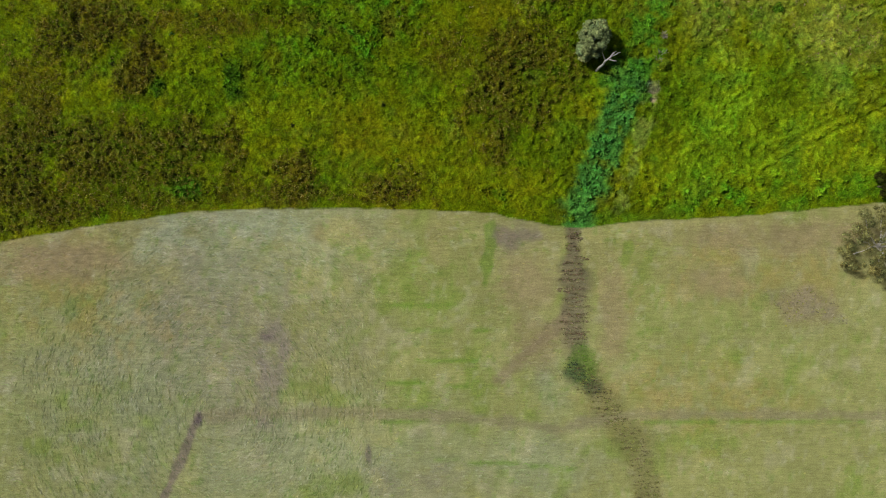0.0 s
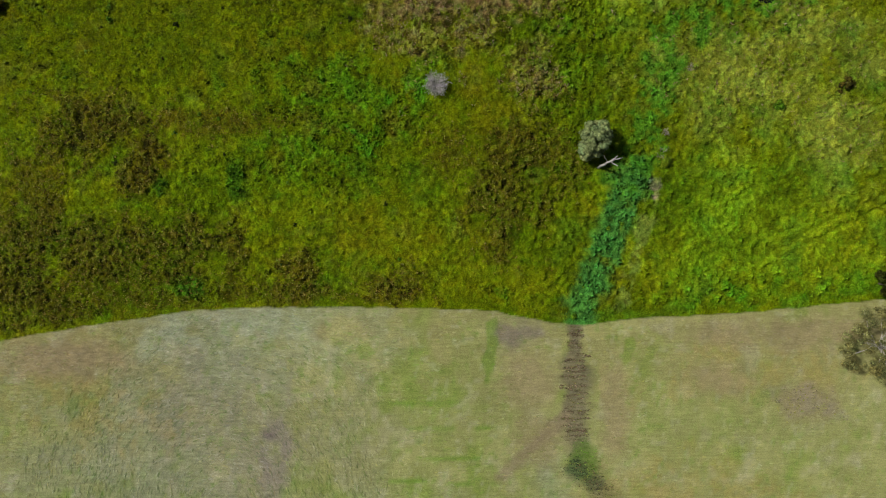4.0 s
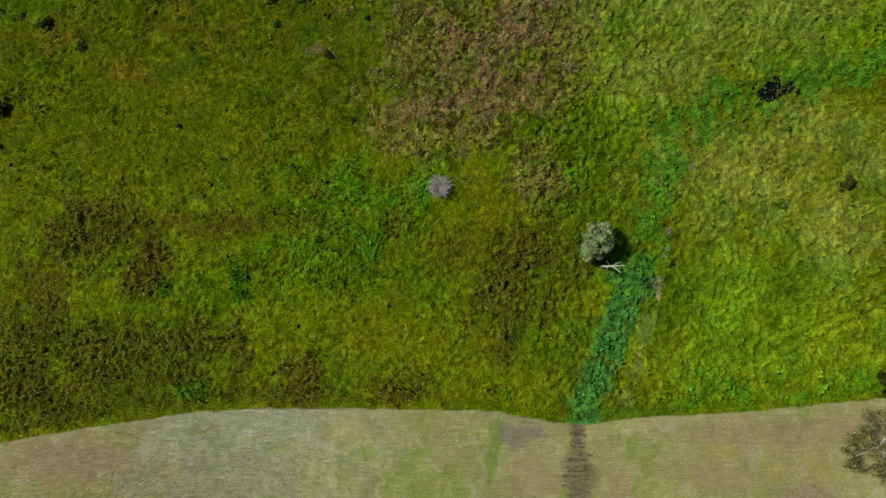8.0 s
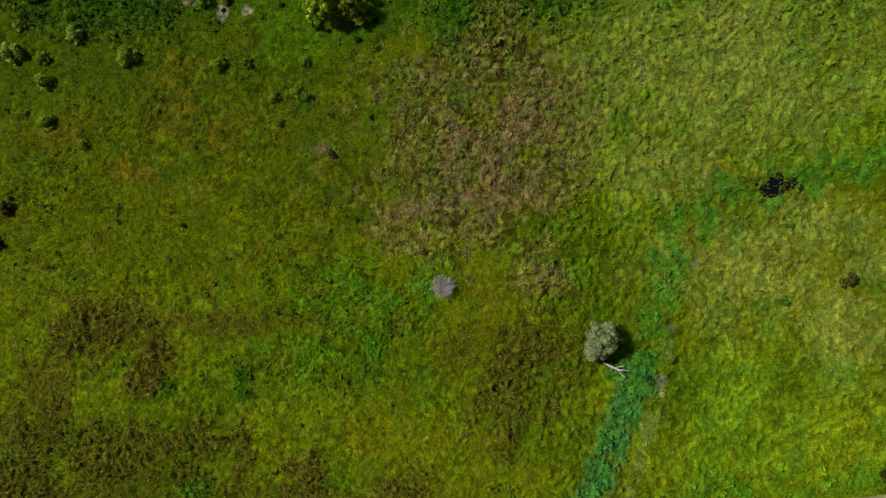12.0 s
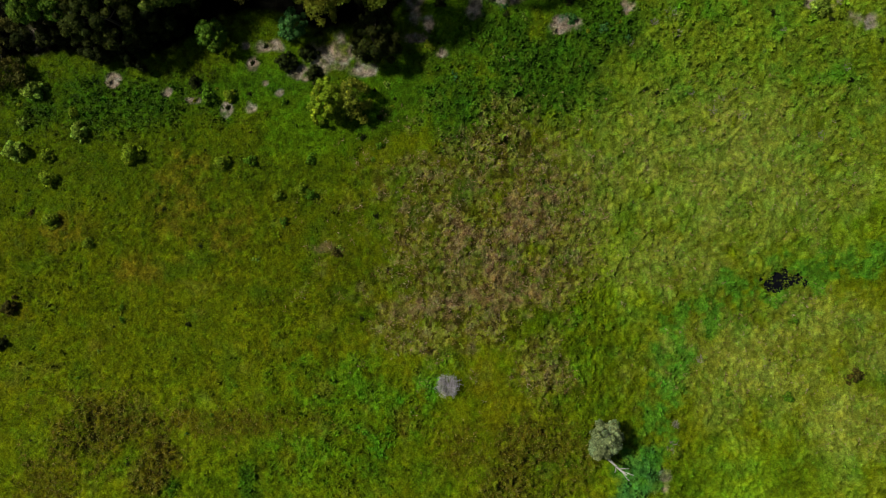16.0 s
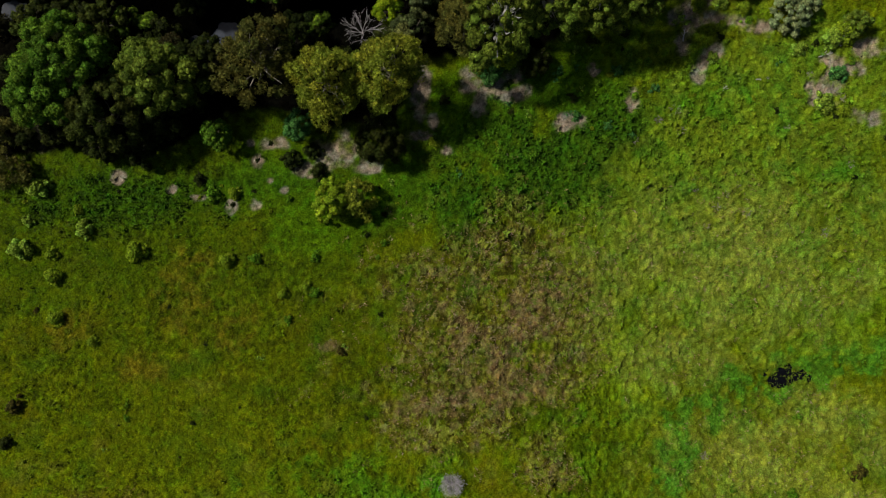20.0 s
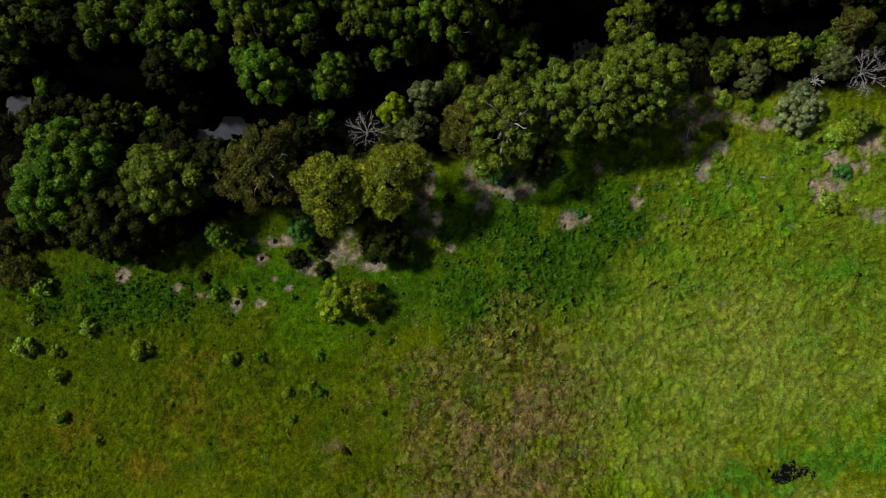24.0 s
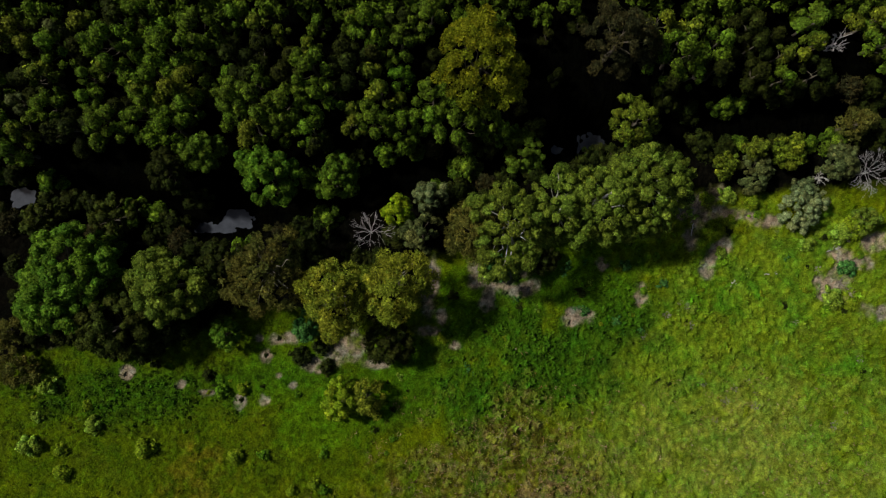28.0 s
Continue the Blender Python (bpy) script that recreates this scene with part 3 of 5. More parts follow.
def water_material(name, body, rough_by=0.04):
    m, t, p = material(name)
    n = noise_of(t, 1.3, 3)
    t.links.new(mixed(t, spread(t, n, 0, 1), body, [v * 1.5 for v in body]), p.inputs["Base Color"])
    p.inputs["Roughness"].default_value = rough_by
    p.inputs["IOR"].default_value = 1.33
    bump = node(t, "ShaderNodeBump", Strength=0.03, Distance=0.02)
    t.links.new(noise_of(t, 6, 3), bump.inputs["Height"])
    t.links.new(bump.outputs["Normal"], p.inputs["Normal"])
    return m


GROUND = ground_material()
BLADE = blade_material("grass blades")
LEAF = {
    "green": leaf_material("green leaves", C(34, 66, 8), C(92, 128, 26)),
    "bright": leaf_material("bright green leaves", C(50, 86, 14), C(104, 138, 36), 0.05),
    "olive": leaf_material("olive leaves", C(66, 86, 18), C(116, 134, 46), 0.1),
    "gold": leaf_material("yellowing leaves", C(92, 104, 18), C(156, 162, 52), 0.1),
    "dull": leaf_material("dull brownish leaves", C(62, 64, 22), C(114, 112, 50), 0.1),
    "grey": leaf_material("grey-green leaves", C(76, 90, 52), C(118, 128, 82), 0.05),
    "gum": leaf_material("pale grey-green gum leaves", C(108, 122, 74), C(148, 160, 108), 0.05),
    "deep": leaf_material("deep olive leaves", C(40, 48, 12), C(76, 86, 28), 0.05),
    "teal": leaf_material("blue-green leaves", C(38, 84, 34), C(86, 134, 64), 0.05),
    # dark foliage, taken near black to carry the shade between trees too
    "dark": leaf_material("dark leaves with shade in them", C(14, 22, 5), C(48, 58, 16), 0.1),
    "lime": leaf_material("lime leaves", C(92, 122, 10), C(150, 170, 30), 0.05),
    "forest": leaf_material("forest leaves", C(28, 46, 6), C(110, 142, 32), 0.3, (0.07, 0.075, 0.012)),
    "forest olive": leaf_material("olive forest leaves", C(40, 50, 8), C(124, 140, 36), 0.2, (0.09, 0.09, 0.018)),
    "forest grey": leaf_material("grey forest leaves", C(54, 62, 32), C(104, 112, 64), 0.1),
    "bush olive": leaf_material("pale olive bush leaves", C(90, 114, 13), C(144, 164, 36), 0.1),
    "bush green": leaf_material("fresh bush leaves", C(66, 110, 15), C(118, 162, 36), 0.1),
    "bush grey": leaf_material("pale bush leaves", C(98, 126, 32), C(148, 176, 62), 0.05),
    "amber": leaf_material("golden leaves", C(84, 93, 13), C(142, 146, 32), 0.05),
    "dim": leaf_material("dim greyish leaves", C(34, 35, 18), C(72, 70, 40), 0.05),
    "straggly": leaf_material("straggly olive brown leaves", C(96, 96, 56), C(140, 138, 84), 0.05),
    "rust": leaf_material("reddish brown leaves", C(46, 44, 14), C(88, 80, 28), 0.05),
}
BARK = bark_material("grey brown bark", C(60, 52, 42), C(110, 100, 86))
PALE_BARK = bark_material("bleached wood", C(150, 146, 140), C(205, 200, 196))
TWIG = bark_material("dry grey twigs", C(146, 140, 142), C(202, 196, 198))
DEADWOOD = bark_material("dull dead wood", C(112, 104, 94), C(160, 150, 138))
WATER = water_material("creek water", (0.036, 0.04, 0.049))
POND = water_material("dark pool water", (0.004, 0.004, 0.005), 0.12)


# ---- mesh tools ----
def raw_mesh(name, verts, faces, mat, colours=None, extra=None, flat=True):
    """A mesh from arrays; all faces have the same number of corners."""
    me = bpy.data.meshes.new(name)
    n, k = faces.shape
    me.vertices.add(len(verts))
    me.vertices.foreach_set("co", np.ascontiguousarray(verts, dtype=np.float32).ravel())
    me.loops.add(n * k)
    me.loops.foreach_set("vertex_index", np.ascontiguousarray(faces, dtype=np.int32).ravel())
    me.polygons.add(n)
    me.polygons.foreach_set("loop_start", np.arange(0, n * k, k, dtype=np.int32))
    me.polygons.foreach_set("loop_total", np.full(n, k, dtype=np.int32))
    me.update(calc_edges=True)
    me.polygons.foreach_set("use_smooth", np.full(n, not flat, dtype=bool))
    me.materials.append(mat)
    if colours is not None:
        rgba = np.ones((len(verts), 4), dtype=np.float32)
        rgba[:, :3] = colours
        me.color_attributes.new("growth", 'FLOAT_COLOR', 'POINT').data.foreach_set("color", rgba.ravel())
    if extra is not None:
        me.attributes.new("mown", 'FLOAT', 'POINT').data.foreach_set("value", extra.astype(np.float32))
    return me


def part(name, mesh, parent, label=""):
    ob = new(name, mesh)
    ob.parent = parent
    return tagged(ob, label)


def thing(name, at, label, category, group="", turn=0.0, size=1.0):
    ob = new(name)
    ob.empty_display_size = 0.3
    ob.matrix_basis = Matrix.Translation(at) @ Matrix.Rotation(turn, 4, 'Z') @ Matrix.Diagonal((size, size, size, 1))
    return tagged(ob, label, category, group)


def tube(ways, mat, name, sides=6):
    """Tapered limbs: each way is a list of (point, radius)."""
    verts, faces = [], []
    for way in ways:
        first = len(verts)
        for i, (p, r) in enumerate(way):
            p = Vector(p)
            a = Vector(way[max(i - 1, 0)][0])
            b = Vector(way[min(i + 1, len(way) - 1)][0])
            along = (b - a).normalized() if (b - a).length > 1e-6 else Vector((0, 0, 1))
            side = along.orthogonal().normalized()
            other = along.cross(side)
            for s in range(sides):
                q = p + r * (math.cos(2 * math.pi * s / sides) * side + math.sin(2 * math.pi * s / sides) * other)
                verts.append(q[:])
        for i in range(len(way) - 1):
            for s in range(sides):
                a, b = first + i * sides + s, first + i * sides + (s + 1) % sides
                faces.append((a, b, b + sides, a + sides))
    return raw_mesh(name, np.array(verts), np.array(faces), mat, flat=False)


def bent(rng, a, b, r0, r1, steps=4, wander=0.12):
    a, b = np.array(a, float), np.array(b, float)
    span = np.linalg.norm(b - a)
    out = []
    for i in range(steps + 1):
        s = i / steps
        p = a + (b - a) * s + (rng.normal(0, wander * span / 3, 3) if 0 < i < steps else 0)
        out.append((tuple(p), r0 + (r1 - r0) * s))
    return out


def leaves(rng, clumps, size, per_area, droop=0.0, flat=1.0, cover=0.085, vary=0.4, plume=False):
    """Rhombic sprays of leaf on lumpy domes: clumps are (x, y, z, radius)."""
    verts, tints = [], []
    for cx, cy, cz, r in clumps:
        n = int(per_area * cover / (size * size) * r * r)
        d = rng.normal(size=(n, 3))
        d[:, 2] = np.abs(d[:, 2]) * 1.1 - 0.3
        d /= np.linalg.norm(d, axis=1)[:, None]
        knobs = rng.normal(size=(max(7, int(19 * r)), 3))
        knobs[:, 2] = np.abs(knobs[:, 2])
        knobs /= np.linalg.norm(knobs, axis=1)[:, None]
        near = (d @ knobs.T).max(axis=1)
        reach = r * (0.50 + 0.57 * smooth((near - 0.68) / 0.28)) * rng.uniform(0.82, 1.06, n)
        p = np.array([cx, cy, cz]) + d * reach[:, None] * np.array([1, 1, flat])
        up = d + rng.normal(0, 0.36, (n, 3)) + np.array([0, 0, 0.12])
        up /= np.linalg.norm(up, axis=1)[:, None]
        side = np.cross(up, rng.normal(size=(n, 3)))
        side /= np.linalg.norm(side, axis=1)[:, None] + 1e-9
        along = np.cross(up, side)
        along[:, 2] -= droop
        s = size * rng.uniform(0.6, 1.35, n)[:, None]
        if plume:
            along = d * np.array([1.0, 1.0, 0.7]) + rng.normal(0, 0.55, (n, 3))
            along /= np.linalg.norm(along, axis=1)[:, None]
            side = np.cross(along, rng.normal(size=(n, 3)))
            side /= np.linalg.norm(side, axis=1)[:, None] + 1e-9
            along, side, up = along * 1.5, side * 0.75, np.cross(side, along)
        quad = np.stack([p - along * s, p + side * s * 0.55 + up * s * 0.12, p + along * s, p - side * s * 0.55 + up * s * 0.12], axis=1)
        verts.append(quad.reshape(-1, 3))
        warm = rng.uniform(-0.18, 0.14)
        tints.append(np.tile(rng.uniform(1 - vary, 1 + vary) * np.array([1 + warm, 1.0, 1 - 0.6 * warm]), (4 * n, 1)))
    verts = np.concatenate(verts)
    return verts, np.arange(len(verts)).reshape(-1, 4), np.concatenate(tints)


CAP_U, CAP_V = (q.ravel() for q in np.meshgrid((-1.0, 0.0, 1.0), (-1.0, 0.0, 1.0)))
CAP_R = np.maximum(np.abs(CAP_U), np.abs(CAP_V))
CAP_LEN = np.maximum(np.hypot(CAP_U, CAP_V), 1e-6)
CAP_X, CAP_Y = CAP_U / CAP_LEN, CAP_V / CAP_LEN
CAP_FACES = np.array([(3 * j + i, 3 * j + i + 1, 3 * j + i + 4, 3 * j + i + 3) for j in range(2) for i in range(2)])


def florets(rng, clumps, wide=0.17, flat=1.0, vary=0.3, per=6):
    """Small rounded cushions of close foliage set all over the clumps, like the knobs of a cauliflower."""
    centres, ways, radii, tints = [], [], [], []
    for cx, cy, cz, r in clumps:
        n = max(6, int(per * (r * 0.62 / wide) ** 2))
        k = np.arange(n) + 0.5
        up = 1 - 1.15 * k / n
        around = k * 2.39996 + rng.uniform(0, 6.28)
        ring = np.sqrt(np.maximum(1 - up * up, 0))
        d = np.stack([ring * np.cos(around), ring * np.sin(around), up], 1) + rng.normal(0, 0.2, (n, 3))
        d /= np.linalg.norm(d, axis=1)[:, None]
        size = wide * rng.uniform(0.55, 1.5, n)
        reach = np.maximum(r - size, 0.1) * rng.uniform(0.5, 1.2, n)
        centres.append(np.array([cx, cy, cz]) + d * reach[:, None] * np.array([1, 1, flat]))
        ways.append(d)
        radii.append(size)
        warm = rng.uniform(-0.14, 0.10)
        tints.append(rng.uniform(1 - vary, 1 + vary) * np.array([1 + warm, 1.0, 1 - 0.6 * warm]) * rng.uniform(0.55, 1.45, (n, 1)))
    c, d, size, tint = (np.concatenate(q) for q in (centres, ways, radii, tints))
    n = len(c)
    d = d + np.array([0, 0, 0.35])
    d /= np.linalg.norm(d, axis=1)[:, None]
    side = np.cross(d, rng.normal(size=(n, 3)))
    side /= np.linalg.norm(side, axis=1)[:, None] + 1e-9
    other = np.cross(d, side)
    bow = CAP_R * 1.5
    out = np.sin(bow)[None, :, None] * (CAP_X[None, :, None] * side[:, None] + CAP_Y[None, :, None] * other[:, None]) + np.cos(bow)[None, :, None] * d[:, None]
    v = c[:, None] + out * (size[:, None] * rng.uniform(0.6, 1.4, (n, 9)))[:, :, None]
    f = (np.arange(n)[:, None, None] * 9 + CAP_FACES[None]).reshape(-1, 4)
    return v.reshape(-1, 3), f, np.repeat(tint, 9, axis=0)


def foliage(rng, clumps, size, density, droop=0.0, flat=1.0, plume=False, wide=0.17, vary=0.35):
    """Cushions of foliage with loose leaves standing out of them."""
    v, f, c = leaves(rng, clumps, size, density * (0.75 if plume else 0.6), droop, flat, vary=vary, plume=plume)
    v2, f2, c2 = florets(rng, [(x, y, z, r * (0.8 if plume else 1.0)) for x, y, z, r in clumps], wide * (0.85 if plume else 1), flat, vary * 0.85, per=3 if plume else 6)
    return np.concatenate([v, v2]), np.concatenate([f, f2 + len(v)]), np.concatenate([c, c2])


def crown_clumps(rng, radius, height, depth, count, knob, apart=0.62):
    """Rounded clumps packed into a crown of that radius whose top is at height."""
    out = [(0, 0, height - knob, knob * 1.1)]
    tries = 0
    lobe = rng.uniform(0, 6.28, 3)
    while len(out) < count and tries < 4000:
        tries += 1
        a, q = rng.uniform(0, 2 * math.pi), math.sqrt(rng.uniform(0, 1))
        rr = knob * rng.uniform(0.55, 1.35)
        wide = radius * (1 + 0.11 * math.sin(2 * a + lobe[0]) + 0.10 * math.sin(3 * a + lobe[1]) + 0.08 * math.sin(7 * a + lobe[2])) - rr * 0.6
        x, y = wide * q * math.cos(a), wide * q * math.sin(a)
        z = height - rr - depth * q * q * rng.uniform(0.6, 1.1) - 1.6 * knob * rng.uniform(0, 1) ** 3
        if all((x - o[0]) ** 2 + (y - o[1]) ** 2 + (z - o[2]) ** 2 > (apart * (rr + o[3])) ** 2 for o in out):
            out.append((x, y, z, rr))
    return out


def tree(name, seed, at, label, leaf, radius, height, knob=1.2, count=14, depth=None, size=0.135, density=82, bark=None,
         category="tree", group="", droop=0.0, flat=0.85, limbs=6, apart=0.62, wide=0.17, vary=0.35):
    rng = np.random.default_rng(seed)
    ob = thing(name, at, label, category, group)
    bark = bark or BARK
    depth = depth if depth is not None else height * 0.45
    clumps = crown_clumps(rng, radius, height, depth, count, knob, apart)
    fork = height * 0.35
    lean = rng.normal(0, 0.05 * height, 2)
    top = (lean[0], lean[1], height * 0.75)
    base_r = 0.05 + 0.022 * height
    trunk = part("trunk", tube([bent(rng, (0, 0, -0.3), top, base_r, base_r * 0.3, 5, 0.05)], bark, "trunk", 8), ob)
    for c in clumps[1:1 + limbs]:
        start = (top[0] * 0.5, top[1] * 0.5, fork * rng.uniform(0.8, 1.4))
        part("limb", tube([bent(rng, start, (c[0], c[1], c[2]), base_r * 0.3, 0.025)], bark, "limb", 5), trunk)
    feathery = leaf in ("gold", "dull", "amber", "dim", "straggly")
    v, f, tints = foliage(rng, clumps, size * 0.8, density, droop, flat, feathery, wide, vary)
    part("crown", raw_mesh("crown", v, f, LEAF[leaf], tints, flat=False), ob)
    return ob


def dead_tree(name, seed, at, label, radius, height, mat, stems=9, forks=3, thick=0.07, category="dead tree", spread_low=0.2, lean=(0, 0), twig=0.011):
    """Bare wood: stems that fork again and again."""
    rng = np.random.default_rng(seed)
    ob = thing(name, at, label, category)
    trunk = part("trunk", tube([bent(rng, (0, 0, -0.3), (0.05, 0, height * 0.4), thick * 2, thick, 3)], mat, "trunk", 7), ob)

    def grow(a, way, length, r, level, out):
        b = a + way * length
        out.append(bent(rng, a, b, r, r * 0.6, 3, 0.1))
        if level == 0:
            return
        for _ in range(3 if level > 1 else 2):
            w = way + rng.normal(0, 0.42, 3)
            w /= np.linalg.norm(w)
            grow(a + (b - a) * rng.uniform(0.45, 1), w, length * rng.uniform(0.5, 0.75), max(r * 0.6, twig), level - 1, out)
    for k in range(stems):
        a = 2 * math.pi * k / stems + rng.uniform(-0.3, 0.3)
        up = rng.uniform(spread_low, 1.2)
        w = np.array([math.cos(a) + lean[0], math.sin(a) + lean[1], up])
        w /= np.linalg.norm(w)
        out = []
        reach = radius / max(0.55, math.hypot(w[0], w[1])) * rng.uniform(0.45, 0.6)
        grow(np.array([0, 0, height * rng.uniform(0.15, 0.4)]), w, reach, thick, forks, out)
        part("branch", tube(out, mat, "branch", 3), trunk)
    return ob


def on_land(x, y, sink=0.0):
    return (x, y, float(land(x, y)) - sink)


# ---- the ground ----
def axis(low, high, step, dense=None):
    core = list(np.arange(low, high + 1e-6, step))
    if dense:
        core = [v for v in core if not dense[0] < v < dense[1]] + list(np.arange(dense[0], dense[1], dense[2]))
    grow, out_low, out_high = step, [low], [high]
    while out_high[-1] < 2400:
        grow *= 1.28
        out_high.append(out_high[-1] + grow)
        out_low.append(out_low[-1] - grow)
    return np.array(sorted(set(out_low + core + out_high)))


def build_ground():
    ax = axis(-54.4, 54.4, 0.185)
    ay = axis(-36, 112, 0.5, (-2.0, 88.0, 0.185))
    gx, gy = np.meshgrid(ax, ay)
    x, y = gx.ravel(), gy.ravel()
    z = land(x, y) + lumps(x, y)
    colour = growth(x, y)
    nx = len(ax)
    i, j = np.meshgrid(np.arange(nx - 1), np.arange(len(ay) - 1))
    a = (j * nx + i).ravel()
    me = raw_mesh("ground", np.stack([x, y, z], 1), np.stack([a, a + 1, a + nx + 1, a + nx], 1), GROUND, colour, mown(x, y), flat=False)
    tagged(new("ground", me), "gently rolling ground, mown hay field beside rank green meadow", "ground", kind="structure")


build_ground()


def build_water():
    xs = np.arange(-200, 201, 4.0)
    yc = creek_line(xs)
    v = np.concatenate([np.stack([xs, yc - 5, xs * 0 + WATER_Z], 1), np.stack([xs, yc + 5, xs * 0 + WATER_Z], 1)])
    n = len(xs)
    a = np.arange(n - 1)
    me = raw_mesh("water", v, np.stack([a, a + 1, a + 1 + n, a + n], 1), WATER)
    tagged(new("water", me), "still grey creek water under overhanging trees", "creek", kind="structure")
    rng = np.random.default_rng(4)
    k = 40
    ang = np.arange(k) * 2 * math.pi / k
    r = 1.25 + 0.15 * rng.normal(size=k)
    z = float(land(*POOL)) - 0.06
    ring = np.stack([POOL[0] + 1.1 * POOL_WIDE * r * np.cos(ang), POOL[1] + 1.1 * POOL_DEEP * r * np.sin(ang), np.full(k, z)], 1)
    v = np.vstack([ring, [[POOL[0], POOL[1], z]]])
    f = np.array([(q, (q + 1) % k, k) for q in range(k)])
    tagged(new("water_pool", raw_mesh("water_pool", v, f, POND)), "small black boggy pool in the meadow", "pool", kind="structure")


build_water()


# ---- grass, weeds and cut hay ----
def tufts(rng, x, y, blades, length, width, lean, gain=1.0, jitter=0.16, base=None, comb=(0, 0), across=1.0, raised=0.0):
    """Fans of bent blades, each a quad with a pointed tip."""
    n = len(x)
    z = land(x, y) + lumps(x, y) - 0.05 + raised * rng.uniform(0, 1, n)
    colour = growth(x, y) if base is None else base
    colour = colour * (gain * (1 + jitter * rng.normal(size=(n, 1)))) * (1 + 0.06 * rng.normal(size=(n, 3)))
    x, y, z = (np.repeat(v, blades) for v in (x, y, z))
    colour = np.repeat(colour, blades, axis=0)
    n = len(x)
    a = rng.uniform(0, 2 * math.pi, n)
    long = length * rng.uniform(0.55, 1.3, n)
    out = long * np.clip(lean + rng.normal(0, 0.25, n), 0.1, 1.0)
    up = np.sqrt(np.maximum(long ** 2 - out ** 2, 0.02 * long ** 2))
    ox, oy = np.cos(a) * out + comb[0] * long, np.sin(a) * out * across + comb[1] * long
    wx, wy = -np.sin(a) * width * 0.5, np.cos(a) * width * 0.5
    root = np.stack([x, y, z], 1)
    mid = root + np.stack([ox * 0.5, oy * 0.5, up * 0.8], 1)
    tip = root + np.stack([ox, oy, up * 0.85], 1)
    w = np.stack([wx, wy, wx * 0], 1)
    quad = np.stack([root - w * 0.6, mid - w, tip, mid + w], 1)
    cols = np.clip(np.repeat(colour, 4, axis=0), 0.001, 0.8)
    return quad.reshape(-1, 3), np.arange(4 * n).reshape(-1, 4), cols


def stuff(name, label, category, v, f, c):
    tagged(new(name, raw_mesh(name, v, f, BLADE, c)), label, category, kind="stuff")


def scatter(rng, n, x0, x1, y0, y1, keep):
    x, y = rng.uniform(x0, x1, n), rng.uniform(y0, y1, n)
    k = rng.uniform(0, 1, n) < keep(x, y)
    return x[k], y[k]


def meadow_room(x, y):
    bare = bare_soil(x, y)
    pool = smooth(1.35 - np.hypot((x - POOL[0]) / POOL_WIDE, (y - POOL[1]) / POOL_DEEP) - 0.8 * rough(x, y, 1.0, 41))
    return smooth((y - field_edge(x) - 0.25) / 1.2) * (y < tree_line(x) + 0.4 * lattice(x, y, 1.2, 97)) * (1 - 0.97 * bare) * (1 - pool)


rng = np.random.default_rng(7)
x, y = scatter(rng, 54000, -58, 58, -1, 92, lambda x, y: meadow_room(x, y) * (1 - 0.75 * patch(x, y, SHORT, 0.4, 0.5)))
stuff("meadow_grass", "rank green and yellowish uncut meadow grass", "grass", *tufts(rng, x, y, 5, 0.42, 0.06, 0.9, 1.1, 0.12, comb=(0.0, 0.0)))
x, y = scatter(rng, 52000, -58, 58, -1, 92, lambda x, y: meadow_room(x, y) * (1 - 0.8 * patch(x, y, SHORT, 0.4, 0.5)) * (1 - 0.7 * even(x, y)) * np.clip(
    0.10 + 0.35 * smooth((x + 6) / 14) * (1 - 0.6 * smooth((y - 48) / 14)) + patch(x, y, LUSH + DARK_LUSH, 0.6, 0.5) + patch(x, y, SCRUB, 0.45) + ribbon(x, y, GULLY, 1.6) + 0.7 * ribbon(x, y, GULLY_UPPER, 1.8, 0.8)
    + 0.5 * smooth(rough(x, y, 4, 71)) + 0.6 * patch(x, y, RUSSET, 0.5), 0, 1))
stuff("meadow_weeds", "clumped broad-leaved weeds and bracken", "weeds", *tufts(rng, x, y, 7, 0.25, 0.13, 0.9, 1.12, 0.16, raised=0.1))
x, y = scatter(rng, 12000, -58, 58, 2, 86, lambda x, y: meadow_room(x, y) * np.clip(
    0.8 * patch(x, y, DARK_LUSH, 0.6, 0.5) + 0.6 * patch(x, y, VIVID, 0.8, 0.5) + 0.8 * ribbon(x, y, GULLY, 1.6) + 0.25 * ribbon(x, y, GULLY_UPPER, 1.8, 0.8) + 0.25 * patch(x, y, LUSH, 0.6, 0.5)
    + 0.2 * smooth(rough(x, y, 3, 73) * 2 - 0.6), 0, 1))
stuff("tall_weeds", "taller broad-leaved weeds in leafy clumps", "weeds", *tufts(rng, x, y, 9, 0.5, 0.26, 0.85, 1.14, 0.2))
x, y = scatter(rng, 62000, -40, 52, 20, 72, lambda x, y: meadow_room(x, y) * np.clip(0.75 * patch(x, y, RUSSET, 0.9, 0.7) * smooth(0.7 + rough(x, y, 2.2, 57))
               + 0.5 * patch(x, y, RUSSET_RED, 0.7, 0.6) + 0.16 * patch(x, y, STRAW, 0.5, 0.6), 0, 1))
pick = rng.uniform(0, 1, (len(x), 1))
tone = np.where(pick < 0.4, C(136, 118, 82), np.where(pick < 0.7, C(118, 104, 56), np.where(pick < 0.88, C(76, 62, 34), C(148, 132, 104))))
stuff("dead_stalks", "withered pinkish brown stalks among the grass", "dead grass", *tufts(rng, x, y, 4, 0.34, 0.06, 0.85, base=tone, jitter=0.2))
x, y = scatter(rng, 62000, -54, 20, 2, 34, lambda x, y: meadow_room(x, y) * np.clip(0.7 * patch(x, y, SCRUB, 1.0, 0.75) + 0.35 * patch(x, y, SCRUB_THIN, 0.9, 0.7), 0, 0.7))
